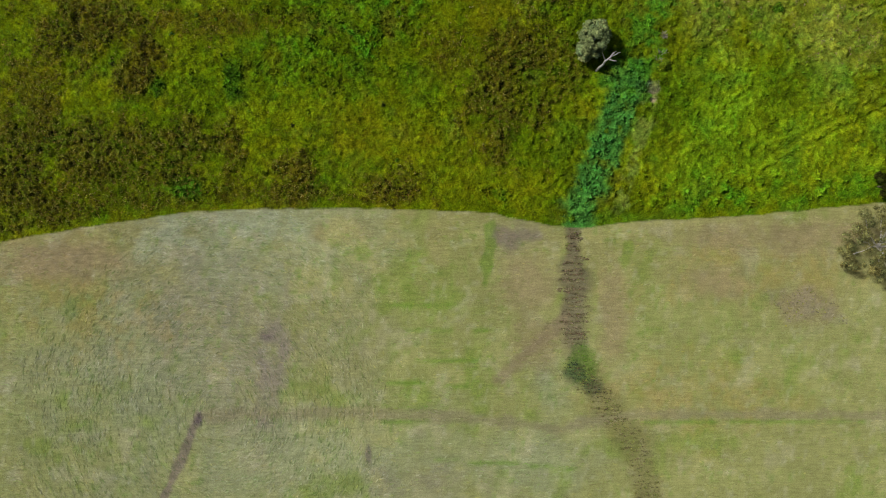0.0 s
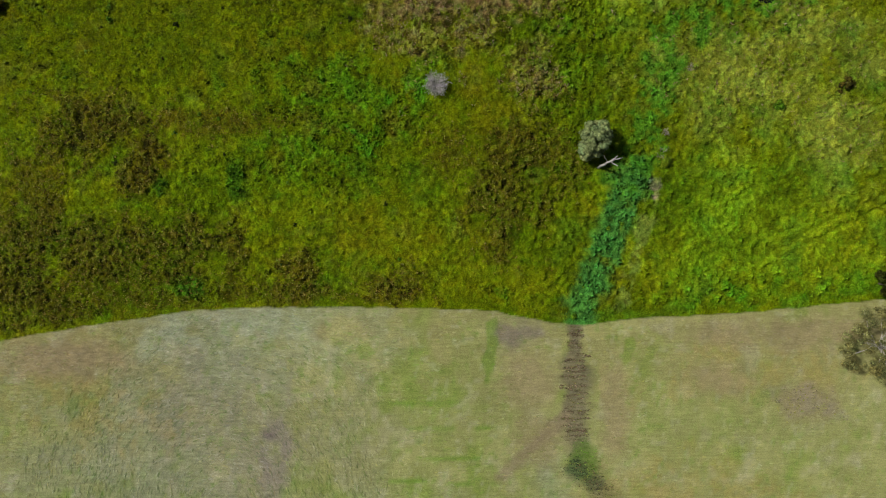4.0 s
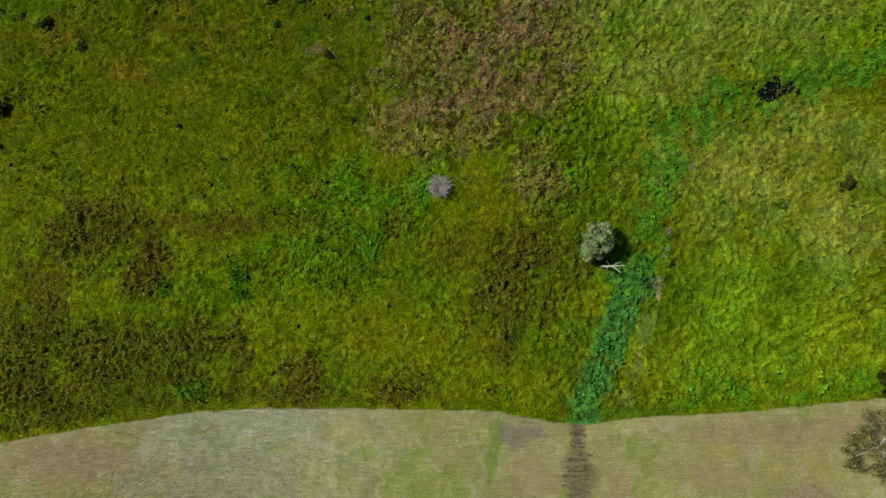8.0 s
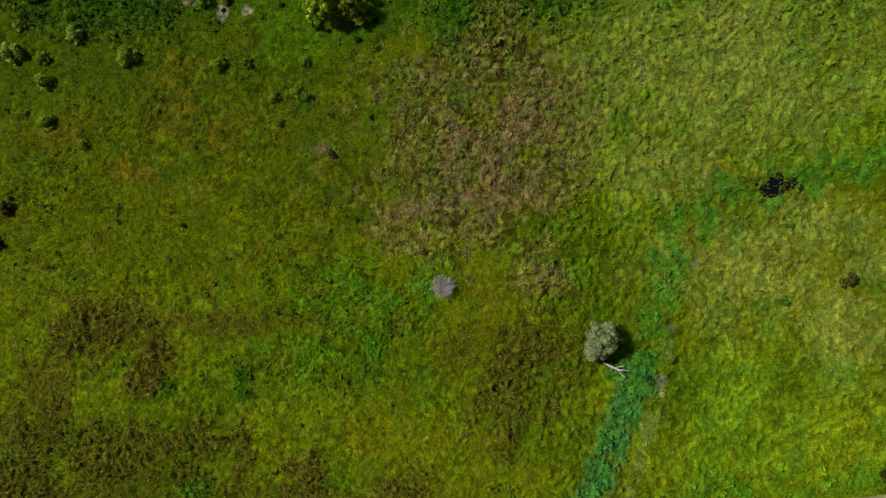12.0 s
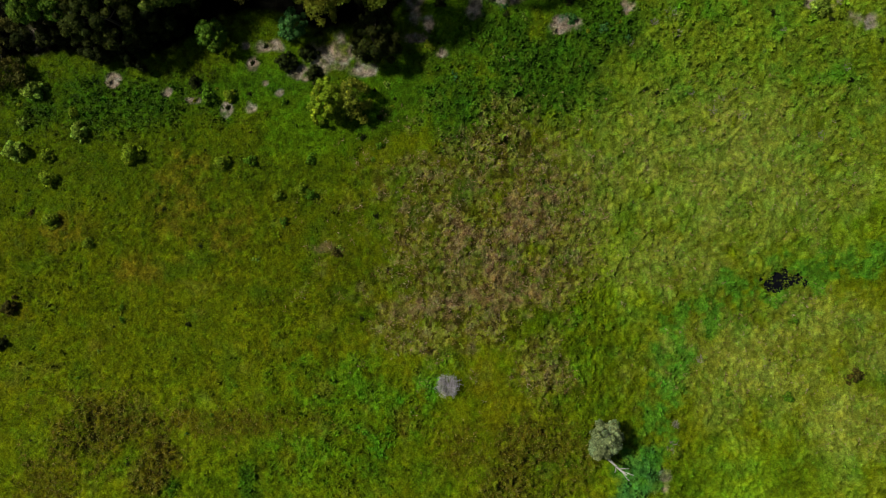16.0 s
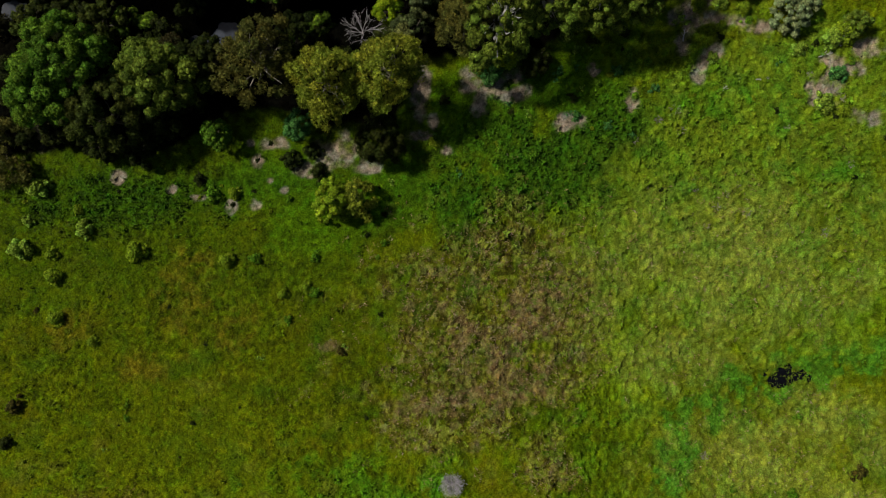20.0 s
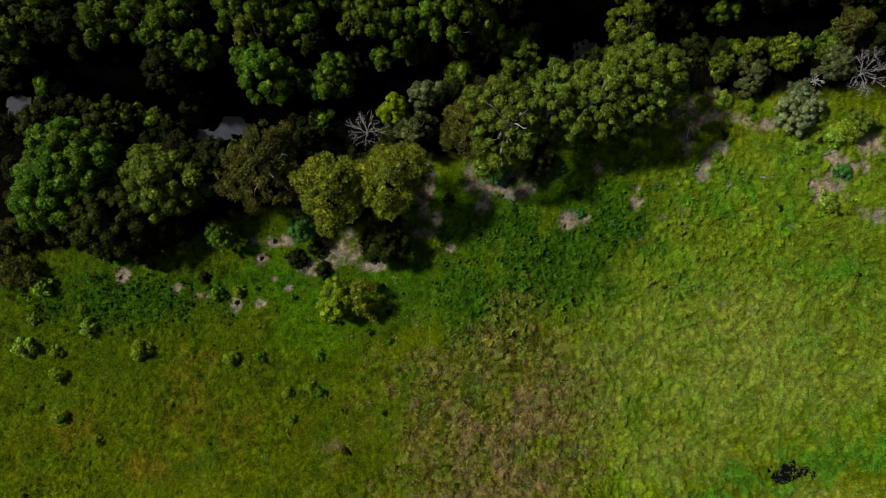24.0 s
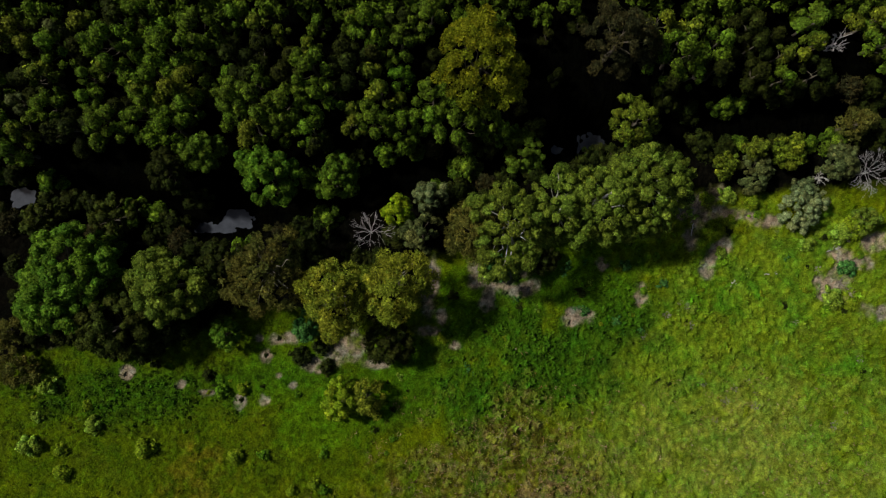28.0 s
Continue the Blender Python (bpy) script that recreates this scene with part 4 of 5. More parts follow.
pick = rng.uniform(0, 1, (len(x), 1))
tone = np.where(pick < 0.24, C(52, 48, 10), np.where(pick < 0.58, C(108, 96, 38), np.where(pick < 0.88, C(88, 98, 18), C(134, 130, 62))))
stuff("scrub_twigs", "dark brownish twiggy scrub matted into the grass", "scrub", *tufts(rng, x, y, 4, 0.24, 0.06, 0.85, base=tone, jitter=0.25, raised=0.08))
x, y = scatter(rng, 190, POOL[0] - 1.2 * POOL_WIDE, POOL[0] + 1.2 * POOL_WIDE, POOL[1] - 1.2 * POOL_DEEP, POOL[1] + 1.2 * POOL_DEEP, lambda x, y: 0.25 + 0.6 * (x > POOL[0]))
stuff("reeds", "rushes growing in the black pool", "reeds", *tufts(rng, x, y, 7, 0.55, 0.07, 0.7, base=np.tile(C(86, 104, 22), (len(x), 1)), jitter=0.3))


def hay_wisps():
    """Cut hay left in swaths: rings where the mower turned, straight lines elsewhere."""
    rng = np.random.default_rng(17)
    x, y = rng.uniform(-56, 56, 60000), rng.uniform(-33, 6, 60000)
    dx, dy = x - HAY_TURN[0], y - HAY_TURN[1]
    far = np.hypot(dx, dy) + 1.5 * lattice(x, y, 5, 113) + 0.5 * lattice(x, y, 1.6, 114)
    ring = smooth((25 - far) / 4) * smooth((-3 - x) / 8) > rng.uniform(0, 1, len(x))
    lane = np.where(ring, far / 1.05, (y + 0.35 * lattice(x, y, 14, 115) + 0.25 * lattice(x, y, 3, 116)) / 0.7)
    shift = (np.round(lane) - lane) * rng.uniform(0.25, 1.0, len(x)) * smooth(0.65 + rough(x, y, 5, 117))
    out = np.hypot(dx, dy) + 1e-6
    x = np.where(ring, x + shift * 0.95 * dx / out, x)
    y = np.where(ring, y + shift * 0.95 * dy / out, y + shift * 0.62)
    keep = (y < field_edge(x) - 0.3) & (rng.uniform(0, 1, len(x)) < np.clip(0.42 + 0.7 * rough(x, y, 4, 81) + 0.25 * smooth((-4 - x) / 8), 0.04, 1) * (1 - 0.45 * smooth((x - 8) / 12)))
    x, y, ring = x[keep], y[keep], ring[keep]
    n = len(x)
    a = np.where(ring, np.arctan2(x - HAY_TURN[0], HAY_TURN[1] - y), 0.0) + rng.normal(0, 0.34, n)
    s, w = rng.uniform(0.10, 0.36, n), rng.uniform(0.025, 0.07, n)
    root = np.stack([x, y, land(x, y) + 0.016 + rng.uniform(0, 0.02, n)], 1)
    way = np.stack([np.cos(a) * s, np.sin(a) * s, rng.normal(0, 0.012, n)], 1)
    wide = np.stack([-np.sin(a) * w, np.cos(a) * w, rng.normal(0, 0.01, n)], 1)
    quad = np.stack([root - way - wide * 0.5, root + way * 0.4 - wide, root + way + wide * 0.4, root - way * 0.3 + wide], 1).reshape(-1, 3)
    pick = rng.uniform(0, 1, (n, 1))
    shade = np.where(pick < 0.46, np.array([1.16, 1.18, 1.32]), np.where(pick < 0.70, np.array([0.82, 1.0, 0.68]), np.where(pick < 0.82, np.array([0.84, 0.78, 0.84]), np.array([1.2, 1.14, 0.94]))))
    # green stubble shows between the swaths of the rings
    shade = np.where(ring[:, None] & (pick >= 0.46) & (pick < 0.82), np.array([0.7, 0.86, 0.62]), shade)
    tone = growth(x, y) * (1 + (shade - 1) * rng.uniform(0.4, 1.1, (n, 1)))
    stuff("cut_hay", "wisps of cut hay raked over the mown field", "hay", quad, np.arange(4 * n).reshape(-1, 4), np.clip(np.repeat(tone, 4, axis=0), 0, 0.8))


hay_wisps()


def stubble(name, way, half, seed, tall, green=0.15):
    """Rows of dead stalks raked across a strip."""
    rng = np.random.default_rng(seed)
    xs, ys = [], []
    for (ax, ay), (bx, by) in zip(way, way[1:]):
        rows = int(math.hypot(bx - ax, by - ay) / 0.42)
        for k in range(rows):
            s = (k + rng.uniform(-0.42, 0.42)) / rows
            cx, cy = ax + (bx - ax) * s, ay + (by - ay) * s
            m = rng.integers(24, 80)
            thin = 0.5 + 0.5 * min(1.0, max(0.0, (1.0 - cy) / 5))
            xs.append(cx + rng.uniform(-half, half, m) * rng.uniform(0.7, 1.0) * thin + rng.normal(0, 0.25))
            ys.append(cy + rng.normal(0, 0.09, m) + rng.normal(0, 0.10) * (xs[-1] - cx))
    x, y = np.concatenate(xs), np.concatenate(ys)
    keep = y < field_edge(x) - 0.2
    x, y = x[keep], y[keep]
    pick = rng.uniform(0, 1, (len(x), 1))
    tone = np.where(pick < 0.55, C(92, 78, 60), np.where(pick < 1 - green, C(134, 120, 98), C(108, 116, 56)))
    stuff(name, "dark dead stalks in raked rows across the hay field", "stubble", *tufts(rng, x, y, 3, tall, 0.08, 0.95, base=tone, jitter=0.25, across=0.3))


stubble("stubble_strip", STRIP, 1.75, 21, 0.26)
stubble("stubble_strip_low", STRIP_LOW, 1.9, 22, 0.22, 0.45)
x, y = scatter(rng, 900, 37, 50, -11, -4, lambda x, y: 0.6 * patch(x, y, [(42.5, -7.0, 3.4, 1.6), (47.5, -8.4, 1.2, 0.7)], 0.7))
stuff("weed_tufts", "small dark and yellow weeds on thin stubble", "weeds",
      *tufts(rng, x, y, 5, 0.2, 0.09, 0.9, base=np.where(rng.uniform(0, 1, (len(x), 1)) < 0.75, C(100, 94, 80), C(136, 140, 40)), jitter=0.3))
x, y = scatter(rng, 2600, 13.2, 20.5, -18.5, -10.5, lambda x, y: patch(x, y, [(16.0, -13.4, 1.7, 1.8), (16.8, -15.6, 1.5, 1.2), (18.3, -16.8, 1.2, 0.6)], 0.7, 0.4) * smooth(0.75 + 0.5 * np.sin(y * 11 + 0.8 * np.sin(x * 2))))
# the weeds turn darker and bluer towards the south-west
dark_part = smooth(1.2 * ((16.6 - x) * 0.5 + (-14.0 - y) * 0.6) + 0.5 + 0.6 * rough(x, y, 0.7, 103))[:, None]
tone = C(88, 128, 36) + (C(32, 40, 38) - C(88, 128, 36)) * dark_part
tone = np.where((y < -15.8)[:, None] & (rng.uniform(0, 1, (len(x), 1)) < 0.6), C(92, 82, 58), tone)
stuff("weed_patch", "dark green weeds left standing in the mown field", "weeds", *tufts(rng, x, y, 4, 0.2, 0.08, 0.97, base=tone, jitter=0.3, across=0.35))



# ---- trees along the creek ----
def creek_tree(seed, x, y, top, leaf, radius, label, **more):
    z = float(land(x, y))
    more.setdefault("apart", 0.7)
    return tree("tree", seed, (x, y, z), label, leaf, radius, top - z, group="trees along the creek", **more)


creek_tree(101, -44.6, 77.4, 8.8, "bright", 5.8, "broad bright green tree at the creek bank", count=120, knob=0.85, apart=0.55)
creek_tree(102, -39.4, 72.6, 8.2, "deep", 4.4, "dark olive tree at the meadow edge", count=56, knob=0.72)
creek_tree(103, -33.6, 76.6, 9.2, "olive", 4.4, "round olive-green tree at the creek bank", count=52, knob=0.94)
creek_tree(104, -22.7, 78.2, 9.5, "dull", 4.8, "feathery brownish tree with bare limbs showing", count=64, knob=0.72, density=66, limbs=12, bark=DEADWOOD)
creek_tree(105, -14.9, 75.6, 10.6, "gold", 4.1, "yellowish leafy tree at the meadow edge", count=68, knob=0.79, density=66, limbs=12, bark=DEADWOOD)
creek_tree(106, -8.2, 77.0, 11.4, "gold", 3.9, "tall yellowish tree at the meadow edge", count=68, knob=0.79, density=66, limbs=12, bark=DEADWOOD)
creek_tree(107, -9.5, 70.4, 4.4, "dark", 3.0, "dark dense bushy tree over bare soil", count=36, knob=0.65)
creek_tree(108, -18.9, 71.9, 3.2, "teal", 1.9, "blue-green bushy tree over bare soil", count=20, knob=0.58)
creek_tree(109, -28.3, 70.9, 3.2, "bright", 1.8, "small bright green tree at the meadow edge", count=20, knob=0.58)
creek_tree(110, -8.4, 85.3, 4.2, "lime", 1.8, "lime-green rounded tree beside a dead tree", count=24, knob=0.54)
creek_tree(111, -4.7, 86.9, 5.0, "grey", 2.0, "grey-green tree at the creek", count=24, knob=0.50)
creek_tree(112, -5.7, 82.8, 5.0, "forest grey", 2.4, "grey blue-green tree at the creek", count=28, knob=0.58)
creek_tree(113, 0.3, 83.0, 8.2, "dull", 3.4, "brownish feathery tree at the creek", count=48, knob=0.65)
creek_tree(114, 4.0, 82.8, 12.2, "olive", 5.0, "tall gum tree with a bleached dead limb", count=76, knob=0.78, apart=0.95, vary=0.55, limbs=16, bark=PALE_BARK)
creek_tree(115, 9.6, 85.0, 10.6, "olive", 4.2, "olive-green gum tree at the creek bank", count=60, knob=0.78, apart=0.95, vary=0.55, limbs=16, bark=PALE_BARK)
creek_tree(116, 14.2, 86.0, 11.8, "olive", 4.8, "yellow-green gum tree at the creek bank", count=90, knob=0.78, apart=0.95, vary=0.55, limbs=16, bark=PALE_BARK)
creek_tree(117, 19.0, 87.2, 11.8, "olive", 4.8, "yellow-green gum tree with pale branches", count=90, knob=0.78, apart=0.95, vary=0.55, limbs=16, bark=PALE_BARK)
creek_tree(118, -50.7, 84.2, 2.2, "deep", 2.4, "dull green tree leaning over the creek", count=28, knob=0.58)
creek_tree(119, -42.5, 84.5, 2.2, "deep", 2.8, "dull green tree leaning over the creek", count=32, knob=0.58)
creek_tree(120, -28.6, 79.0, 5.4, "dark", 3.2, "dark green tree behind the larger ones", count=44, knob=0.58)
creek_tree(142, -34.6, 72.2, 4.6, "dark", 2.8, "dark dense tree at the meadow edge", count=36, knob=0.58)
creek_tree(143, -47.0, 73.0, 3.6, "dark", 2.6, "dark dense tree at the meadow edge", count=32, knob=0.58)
# 157 and 158 are added where only tree shade darkens the grass
creek_tree(157, -42.4, 69.9, 2.0, "dark", 2.3, "low dark tree added in place of shade at the meadow edge", count=26, knob=0.58)
creek_tree(158, -37.4, 69.3, 1.8, "dark", 2.2, "low dark tree added in place of shade at the meadow edge", count=24, knob=0.58)
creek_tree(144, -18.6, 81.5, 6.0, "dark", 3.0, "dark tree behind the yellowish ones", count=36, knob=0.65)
creek_tree(145, 5.1, 80.5, 4.6, "lime", 1.9, "yellow-green low tree under the gums", count=28, knob=0.55)
creek_tree(150, 3.6, 78.8, 1.6, "teal", 1.6, "blue-green low tree under the gums", count=22, knob=0.5)
creek_tree(156, 8.6, 79.6, 1.8, "dark", 1.8, "dark low tree under the gums", count=26, knob=0.55)
creek_tree(121, 18.9, 95.7, 5.5, "forest olive", 2.9, "feathery olive tree over the creek", count=44, knob=0.58)
creek_tree(122, 29.9, 90.8, 2.6, "forest olive", 1.5, "small olive tree at the creek bank", count=26, knob=0.55)
creek_tree(123, 33.4, 90.0, 2.6, "forest grey", 2.1, "spreading grey-olive tree at the creek bank", count=38, knob=0.58)
creek_tree(147, 33.1, 92.6, 3.6, "forest olive", 1.3, "small olive tree at the creek bank", count=20, knob=0.55)
creek_tree(124, 37.0, 92.3, 3.6, "forest olive", 1.9, "small olive tree at the creek bank", count=34, knob=0.58)
creek_tree(148, 39.4, 88.1, 1.4, "grey", 1.4, "small grey-green tree at the meadow edge", count=16, knob=0.5)
creek_tree(125, 43.2, 91.1, 3.0, "forest grey", 2.2, "small grey-olive tree at the creek bank", count=32, knob=0.58)
creek_tree(149, 44.8, 95.6, 4.4, "dull", 1.8, "dull olive tree behind the creek bank", count=34, knob=0.6)
creek_tree(126, 39.0, 85.7, 2.2, "gum", 2.7, "grey-green spreading tree at the meadow edge", count=40, knob=0.6, apart=0.85, flat=0.6, density=60)
creek_tree(127, 46.5, 84.4, 2.0, "olive", 1.6, "small olive tree at the meadow edge", count=18, knob=0.50)
creek_tree(128, 0.8, 100.8, 12.6, "amber", 5.2, "large golden-leaved tree above the forest", count=80, knob=0.72)
creek_tree(129, 16.2, 103.8, 10.5, "dim", 4.2, "large thin greyish tree above the forest", count=52, knob=0.72)
creek_tree(130, -23.0, 89.3, 6.4, "bright", 3.5, "bright green tree over the creek", count=44, knob=0.72)
creek_tree(131, -34.5, 89.7, 5.4, "dark", 2.6, "dark green tree over the creek", count=32, knob=0.65)
creek_tree(132, -30.9, 91.9, 5.4, "green", 2.5, "green tree over the creek", count=28, knob=0.65)
creek_tree(133, -15.4, 89.1, 5.4, "green", 2.8, "green tree over the creek", count=32, knob=0.65)
creek_tree(134, 6.4, 92.2, 1.6, "green", 2.6, "low green tree over the creek", count=28, knob=0.58)
creek_tree(135, -52.8, 67.1, 2.2, "dull", 2.6, "low dull green tree at the meadow edge", count=28, knob=0.58)
creek_tree(136, -53.5, 71.1, 2.2, "dull", 2.0, "low dull tree at the meadow edge", count=20, knob=0.58)
creek_tree(137, -14.9, 63.3, 3.4, "bush olive", 2.6, "olive bushy tree standing in the grass", count=34, knob=0.6, depth=3.2)
creek_tree(138, -12.2, 63.8, 3.3, "gold", 2.4, "yellowish bushy tree standing in the grass", count=28, knob=0.55, depth=3.2)
creek_tree(139, 50.4, 0.3, 3.0, "straggly", 4.6, "thin straggly brownish tree at the field edge with bare limbs", count=64, knob=0.7, depth=2.0, size=0.085, density=26, apart=0.8, limbs=22, wide=0.09, bark=PALE_BARK)
creek_tree(140, 51.5, 7.4, 2.0, "dark", 1.6, "dark green bushy tree at the field edge", count=18, knob=0.50)
creek_tree(141, 17.5, 24.4, 2.5, "gum", 1.9, "lone grey-green gum tree beside the gully", count=28, knob=0.66, size=0.08, apart=0.7, depth=1.5, wide=0.13, vary=0.2, flat=0.6, bark=PALE_BARK)
creek_tree(146, 16.6, 23.1, 1.9, "gum", 1.15, "low grey-green gum sapling beside the gully", count=18, knob=0.6, size=0.08, apart=0.5, depth=1.1, wide=0.13, vary=0.2, flat=0.6, bark=PALE_BARK)
dead_tree("dead_tree", 151, on_land(-11.6, 82.9), "bare grey dead tree at the creek bank", 2.3, 5.0, TWIG, stems=10, forks=3, thick=0.026, lean=(-0.4, 0.45), twig=0.006)
dead_tree("dead_tree", 152, on_land(46.3, 90.0), "bare grey dead tree at the creek bank", 2.4, 5.5, TWIG, stems=10, forks=4, thick=0.026, twig=0.006)
dead_tree("dead_tree", 153, on_land(41.3, 89.5), "small bare dead tree at the creek bank", 1.0, 4.0, PALE_BARK, stems=6, forks=2)
dead_tree("dead_tree", 154, on_land(42.7, 105.1), "bare pale dead tree above the forest", 1.4, 7.0, TWIG, stems=7, forks=3)
dead_tree("dead_bush", 155, on_land(-1.1, 30.4), "round leafless grey bush in the meadow", 1.3, 1.6, TWIG, stems=72, forks=3, thick=0.02, twig=0.007, category="dead bush", spread_low=0.1)
for k, (x, y, r) in enumerate([(29.2, 33.1, 0.55), (26.3, 25.4, 0.55), (25.6, 22.8, 0.8)]):
    dead_tree("dead_bush", 160 + k, on_land(x, y), "small leafless grey bush in the meadow", r, 0.9, DEADWOOD, stems=16, forks=2, thick=0.022, category="dead bush", spread_low=0.1)


for k, (x, y, r) in enumerate([(27.9, 65.1, 0.6), (30.6, 63.0, 0.6), (33.2, 65.6, 0.45), (43.7, 59.9, 0.7), (26.0, 71.9, 0.7), (20.6, 70.8, 0.5), (46.5, 68.0, 0.6), (38.8, 72.5, 0.5), (25.4, 74.4, 0.8), (23.4, 73.2, 0.6), (34.2, 62.2, 0.7), (31.8, 64.4, 0.5), (44.2, 77.0, 0.9), (45.2, 76.0, 0.7), (41.6, 78.6, 0.6), (29.4, 60.6, 0.5), (44.6, 82.6, 0.9)]):
    dead_tree("dead_bush", 170 + k, on_land(x, y), "low withered grey bush in the meadow", r, 0.8, DEADWOOD, stems=14, forks=2, thick=0.025, category="dead bush", spread_low=0.1)


def fallen_branch(seed, x, y, length, turn):
    rng = np.random.default_rng(seed)
    ob = thing("fallen_branch", (x, y, float(land(x, y)) + 0.32), "bleached fallen branch lying in the grass", "branch", "fallen branches", turn)
    part("stem", tube([bent(rng, (0, 0, 0), (length, 0, 0.05), 0.07, 0.03, 5, 0.12)], PALE_BARK, "stem", 6), ob)
    for k in range(3):
        s = 0.35 + 0.2 * k
        part("branch", tube([bent(rng, (length * s, 0, 0.03), (length * (s + 0.3), (-1) ** k * 0.25 * length, 0.12), 0.035, 0.015, 3)], PALE_BARK, "branch", 5), ob)


for k, (x, y, length, turn) in enumerate([(35.0, 78.0, 1.6, 0.1), (42.6, 80.8, 1.8, 0.3), (44.0, 75.2, 1.3, 2.6), (30.8, 76.4, 1.2, 0.8), (26.4, 82.6, 1.5, 1.4)]):
    fallen_branch(190 + k, x, y, length, turn)


def bare_stem(x, y, z, ends, label):
    rng = np.random.default_rng(int(abs(x * 10)))
    ob = thing("dead_tree", (x, y, z), label, "dead tree")
    for k, (dx, dy, dz, r) in enumerate(ends):
        start = (0, 0, 0) if k == 0 else (0.25, 0.2, dz * 0.72)
        part("stem" if k == 0 else "branch", tube([bent(rng, start, (dx, dy, dz), r, r * 0.5, 5, 0.025)], PALE_BARK, "branch", 6), ob)
    return ob


bare_stem(18.2, 21.1, float(land(18.2, 21.1)) - 0.1, [(0.4, 0.3, 6.4, 0.16), (0.9, 0.7, 5.6, 0.05), (-0.5, 0.8, 5.0, 0.05), (0.8, -0.5, 6.0, 0.05), (1.1, 0.3, 6.6, 0.05), (-0.3, -0.2, 4.2, 0.06)], "tall bleached dead gum stem in the meadow")


# ---- bushes of the meadow ----
def bush(seed, leaf, radius, label, name="bush", group="bushes of the meadow", count=14, stems=4, size=0.09, wide=0.11):
    rng = np.random.default_rng(seed)
    ob = thing(name, (0, 0, 0), label, name, group)
    clumps = crown_clumps(rng, radius, radius * 1.25, radius * 0.8, count, radius * 0.44, 0.62)
    clumps = [(x * rng.uniform(0.8, 1.4), y * rng.uniform(0.7, 1.1), z, r * rng.uniform(0.7, 1.3)) for x, y, z, r in clumps]
    for c in clumps[:stems]:
        part("stem", tube([bent(rng, (0, 0, -0.1), (c[0], c[1], c[2]), 0.05, 0.02, 3)], BARK, "stem", 4), ob)
    v, f, tints = foliage(rng, clumps, size, 70, wide=wide)
    part("foliage", raw_mesh("foliage", v, f, LEAF[leaf], tints, flat=False), ob)
    return ob


BUSHES = {
    "olive": (bush(201, "bush olive", 1.0, "rounded olive-green bush in the meadow"), [(-20.9, 52.4, 0.8), (-18.2, 53.2, 0.9), (-27.6, 56.4, 1.1), (-48, 54.4, 1.2),
              (-38.3, 57.3, 1.4), (-48.2, 57.1, 1.0), (-43.1, 46.9, 0.8), (-47.5, 49.5, 1.1), (-26.8, 64.3, 0.9), (26.2, 21.9, 1.0), (-45.3, 62.3, 0.8), (31.0, 84.4, 0.8), (45.7, 83.8, 1.8), (33.6, 86.6, 1.1), (28.2, 87.0, 1.0)]),
    "green": (bush(202, "bush green", 1.0, "rounded green bush in the meadow"), [(-17.0, 52.6, 0.9), (-17.2, 56.9, 0.8), (-24.4, 56.6, 0.9), (-20.2, 49.3, 0.7),
              (-9.0, 58.5, 0.6), (-29.4, 64.3, 1.2), (32.5, 28.9, 0.7), (39.9, 28.4, 0.9), (40.7, 37.7, 0.8), (-39, 38, 0.5), (-20.4, 63.6, 0.5), (8.8, 69, 1.0), (2.2, 63.4, 0.9)]),
    "teal": (bush(203, "teal", 1.0, "blue-green bush in the meadow"), [(23.0, 76.8, 0.9), (45.2, 78.8, 1.3), (17.4, 72.6, 0.9), (18.4, 79, 0.9), (13.8, 73.6, 0.7), (20.4, 71.4, 0.7)]),
    "grey": (bush(204, "bush grey", 1.0, "pale grey-green bush in the meadow"), [(-52, 57.6, 1.6), (-44.4, 59.9, 1.3), (-49.7, 65, 1.6), (43, 75.4, 1.5), (40, 81.5, 1.2),
             (30, 80.5, 0.9), (26.5, 74, 0.9), (30.5, 87.4, 1.3), (44.2, 82.8, 1.6), (-51, 61, 0.9)]),
    "rust": (bush(205, "rust", 1.0, "reddish brown bush in the meadow"), [(47.8, 31.1, 1.15), (-14, 45.8, 0.65), (-51.9, 39.5, 1.2)]),
    "dark": (bush(206, "dark", 1.0, "dark green bush in the meadow"), [(-52.9, 35.2, 1.0), (-20, 68.2, 1.5), (-16.8, 66.9, 1.2), (-17.5, 69.4, 1.3),
             (-31, 66, 1.0), (15.4, 82.4, 1.0), (19.4, 83.6, 1.0), (24, 65, 0.6), (44.5, 57, 0.6)]),
}
for kind, (first, places) in BUSHES.items():
    for k, (x, y, s) in reversed(list(enumerate(places))):
        m = Matrix.Translation(on_land(x, y)) @ Matrix.Rotation(1.7 * k, 4, 'Z') @ Matrix.Diagonal((s * 0.87, s * 0.87, s * 0.87, 1))
        if k:
            copy_thing(first, m)
        else:
            first.matrix_basis = m


SHRUBS = [bush(211 + k, leaf, 1.0, label, "shrub", "low shrubs of the meadow", 7, 2, 0.15, 0.2) for k, (leaf, label) in enumerate([
    ("bush green", "knee-high fresh green shrub in the meadow"), ("bush grey", "knee-high pale green shrub in the meadow"), ("dark", "knee-high dark green shrub in the meadow"),
    ("bush olive", "knee-high olive-green shrub in the meadow"), ("teal", "knee-high blue-green shrub in the meadow"), ("rust", "knee-high brownish shrub in the meadow")])]


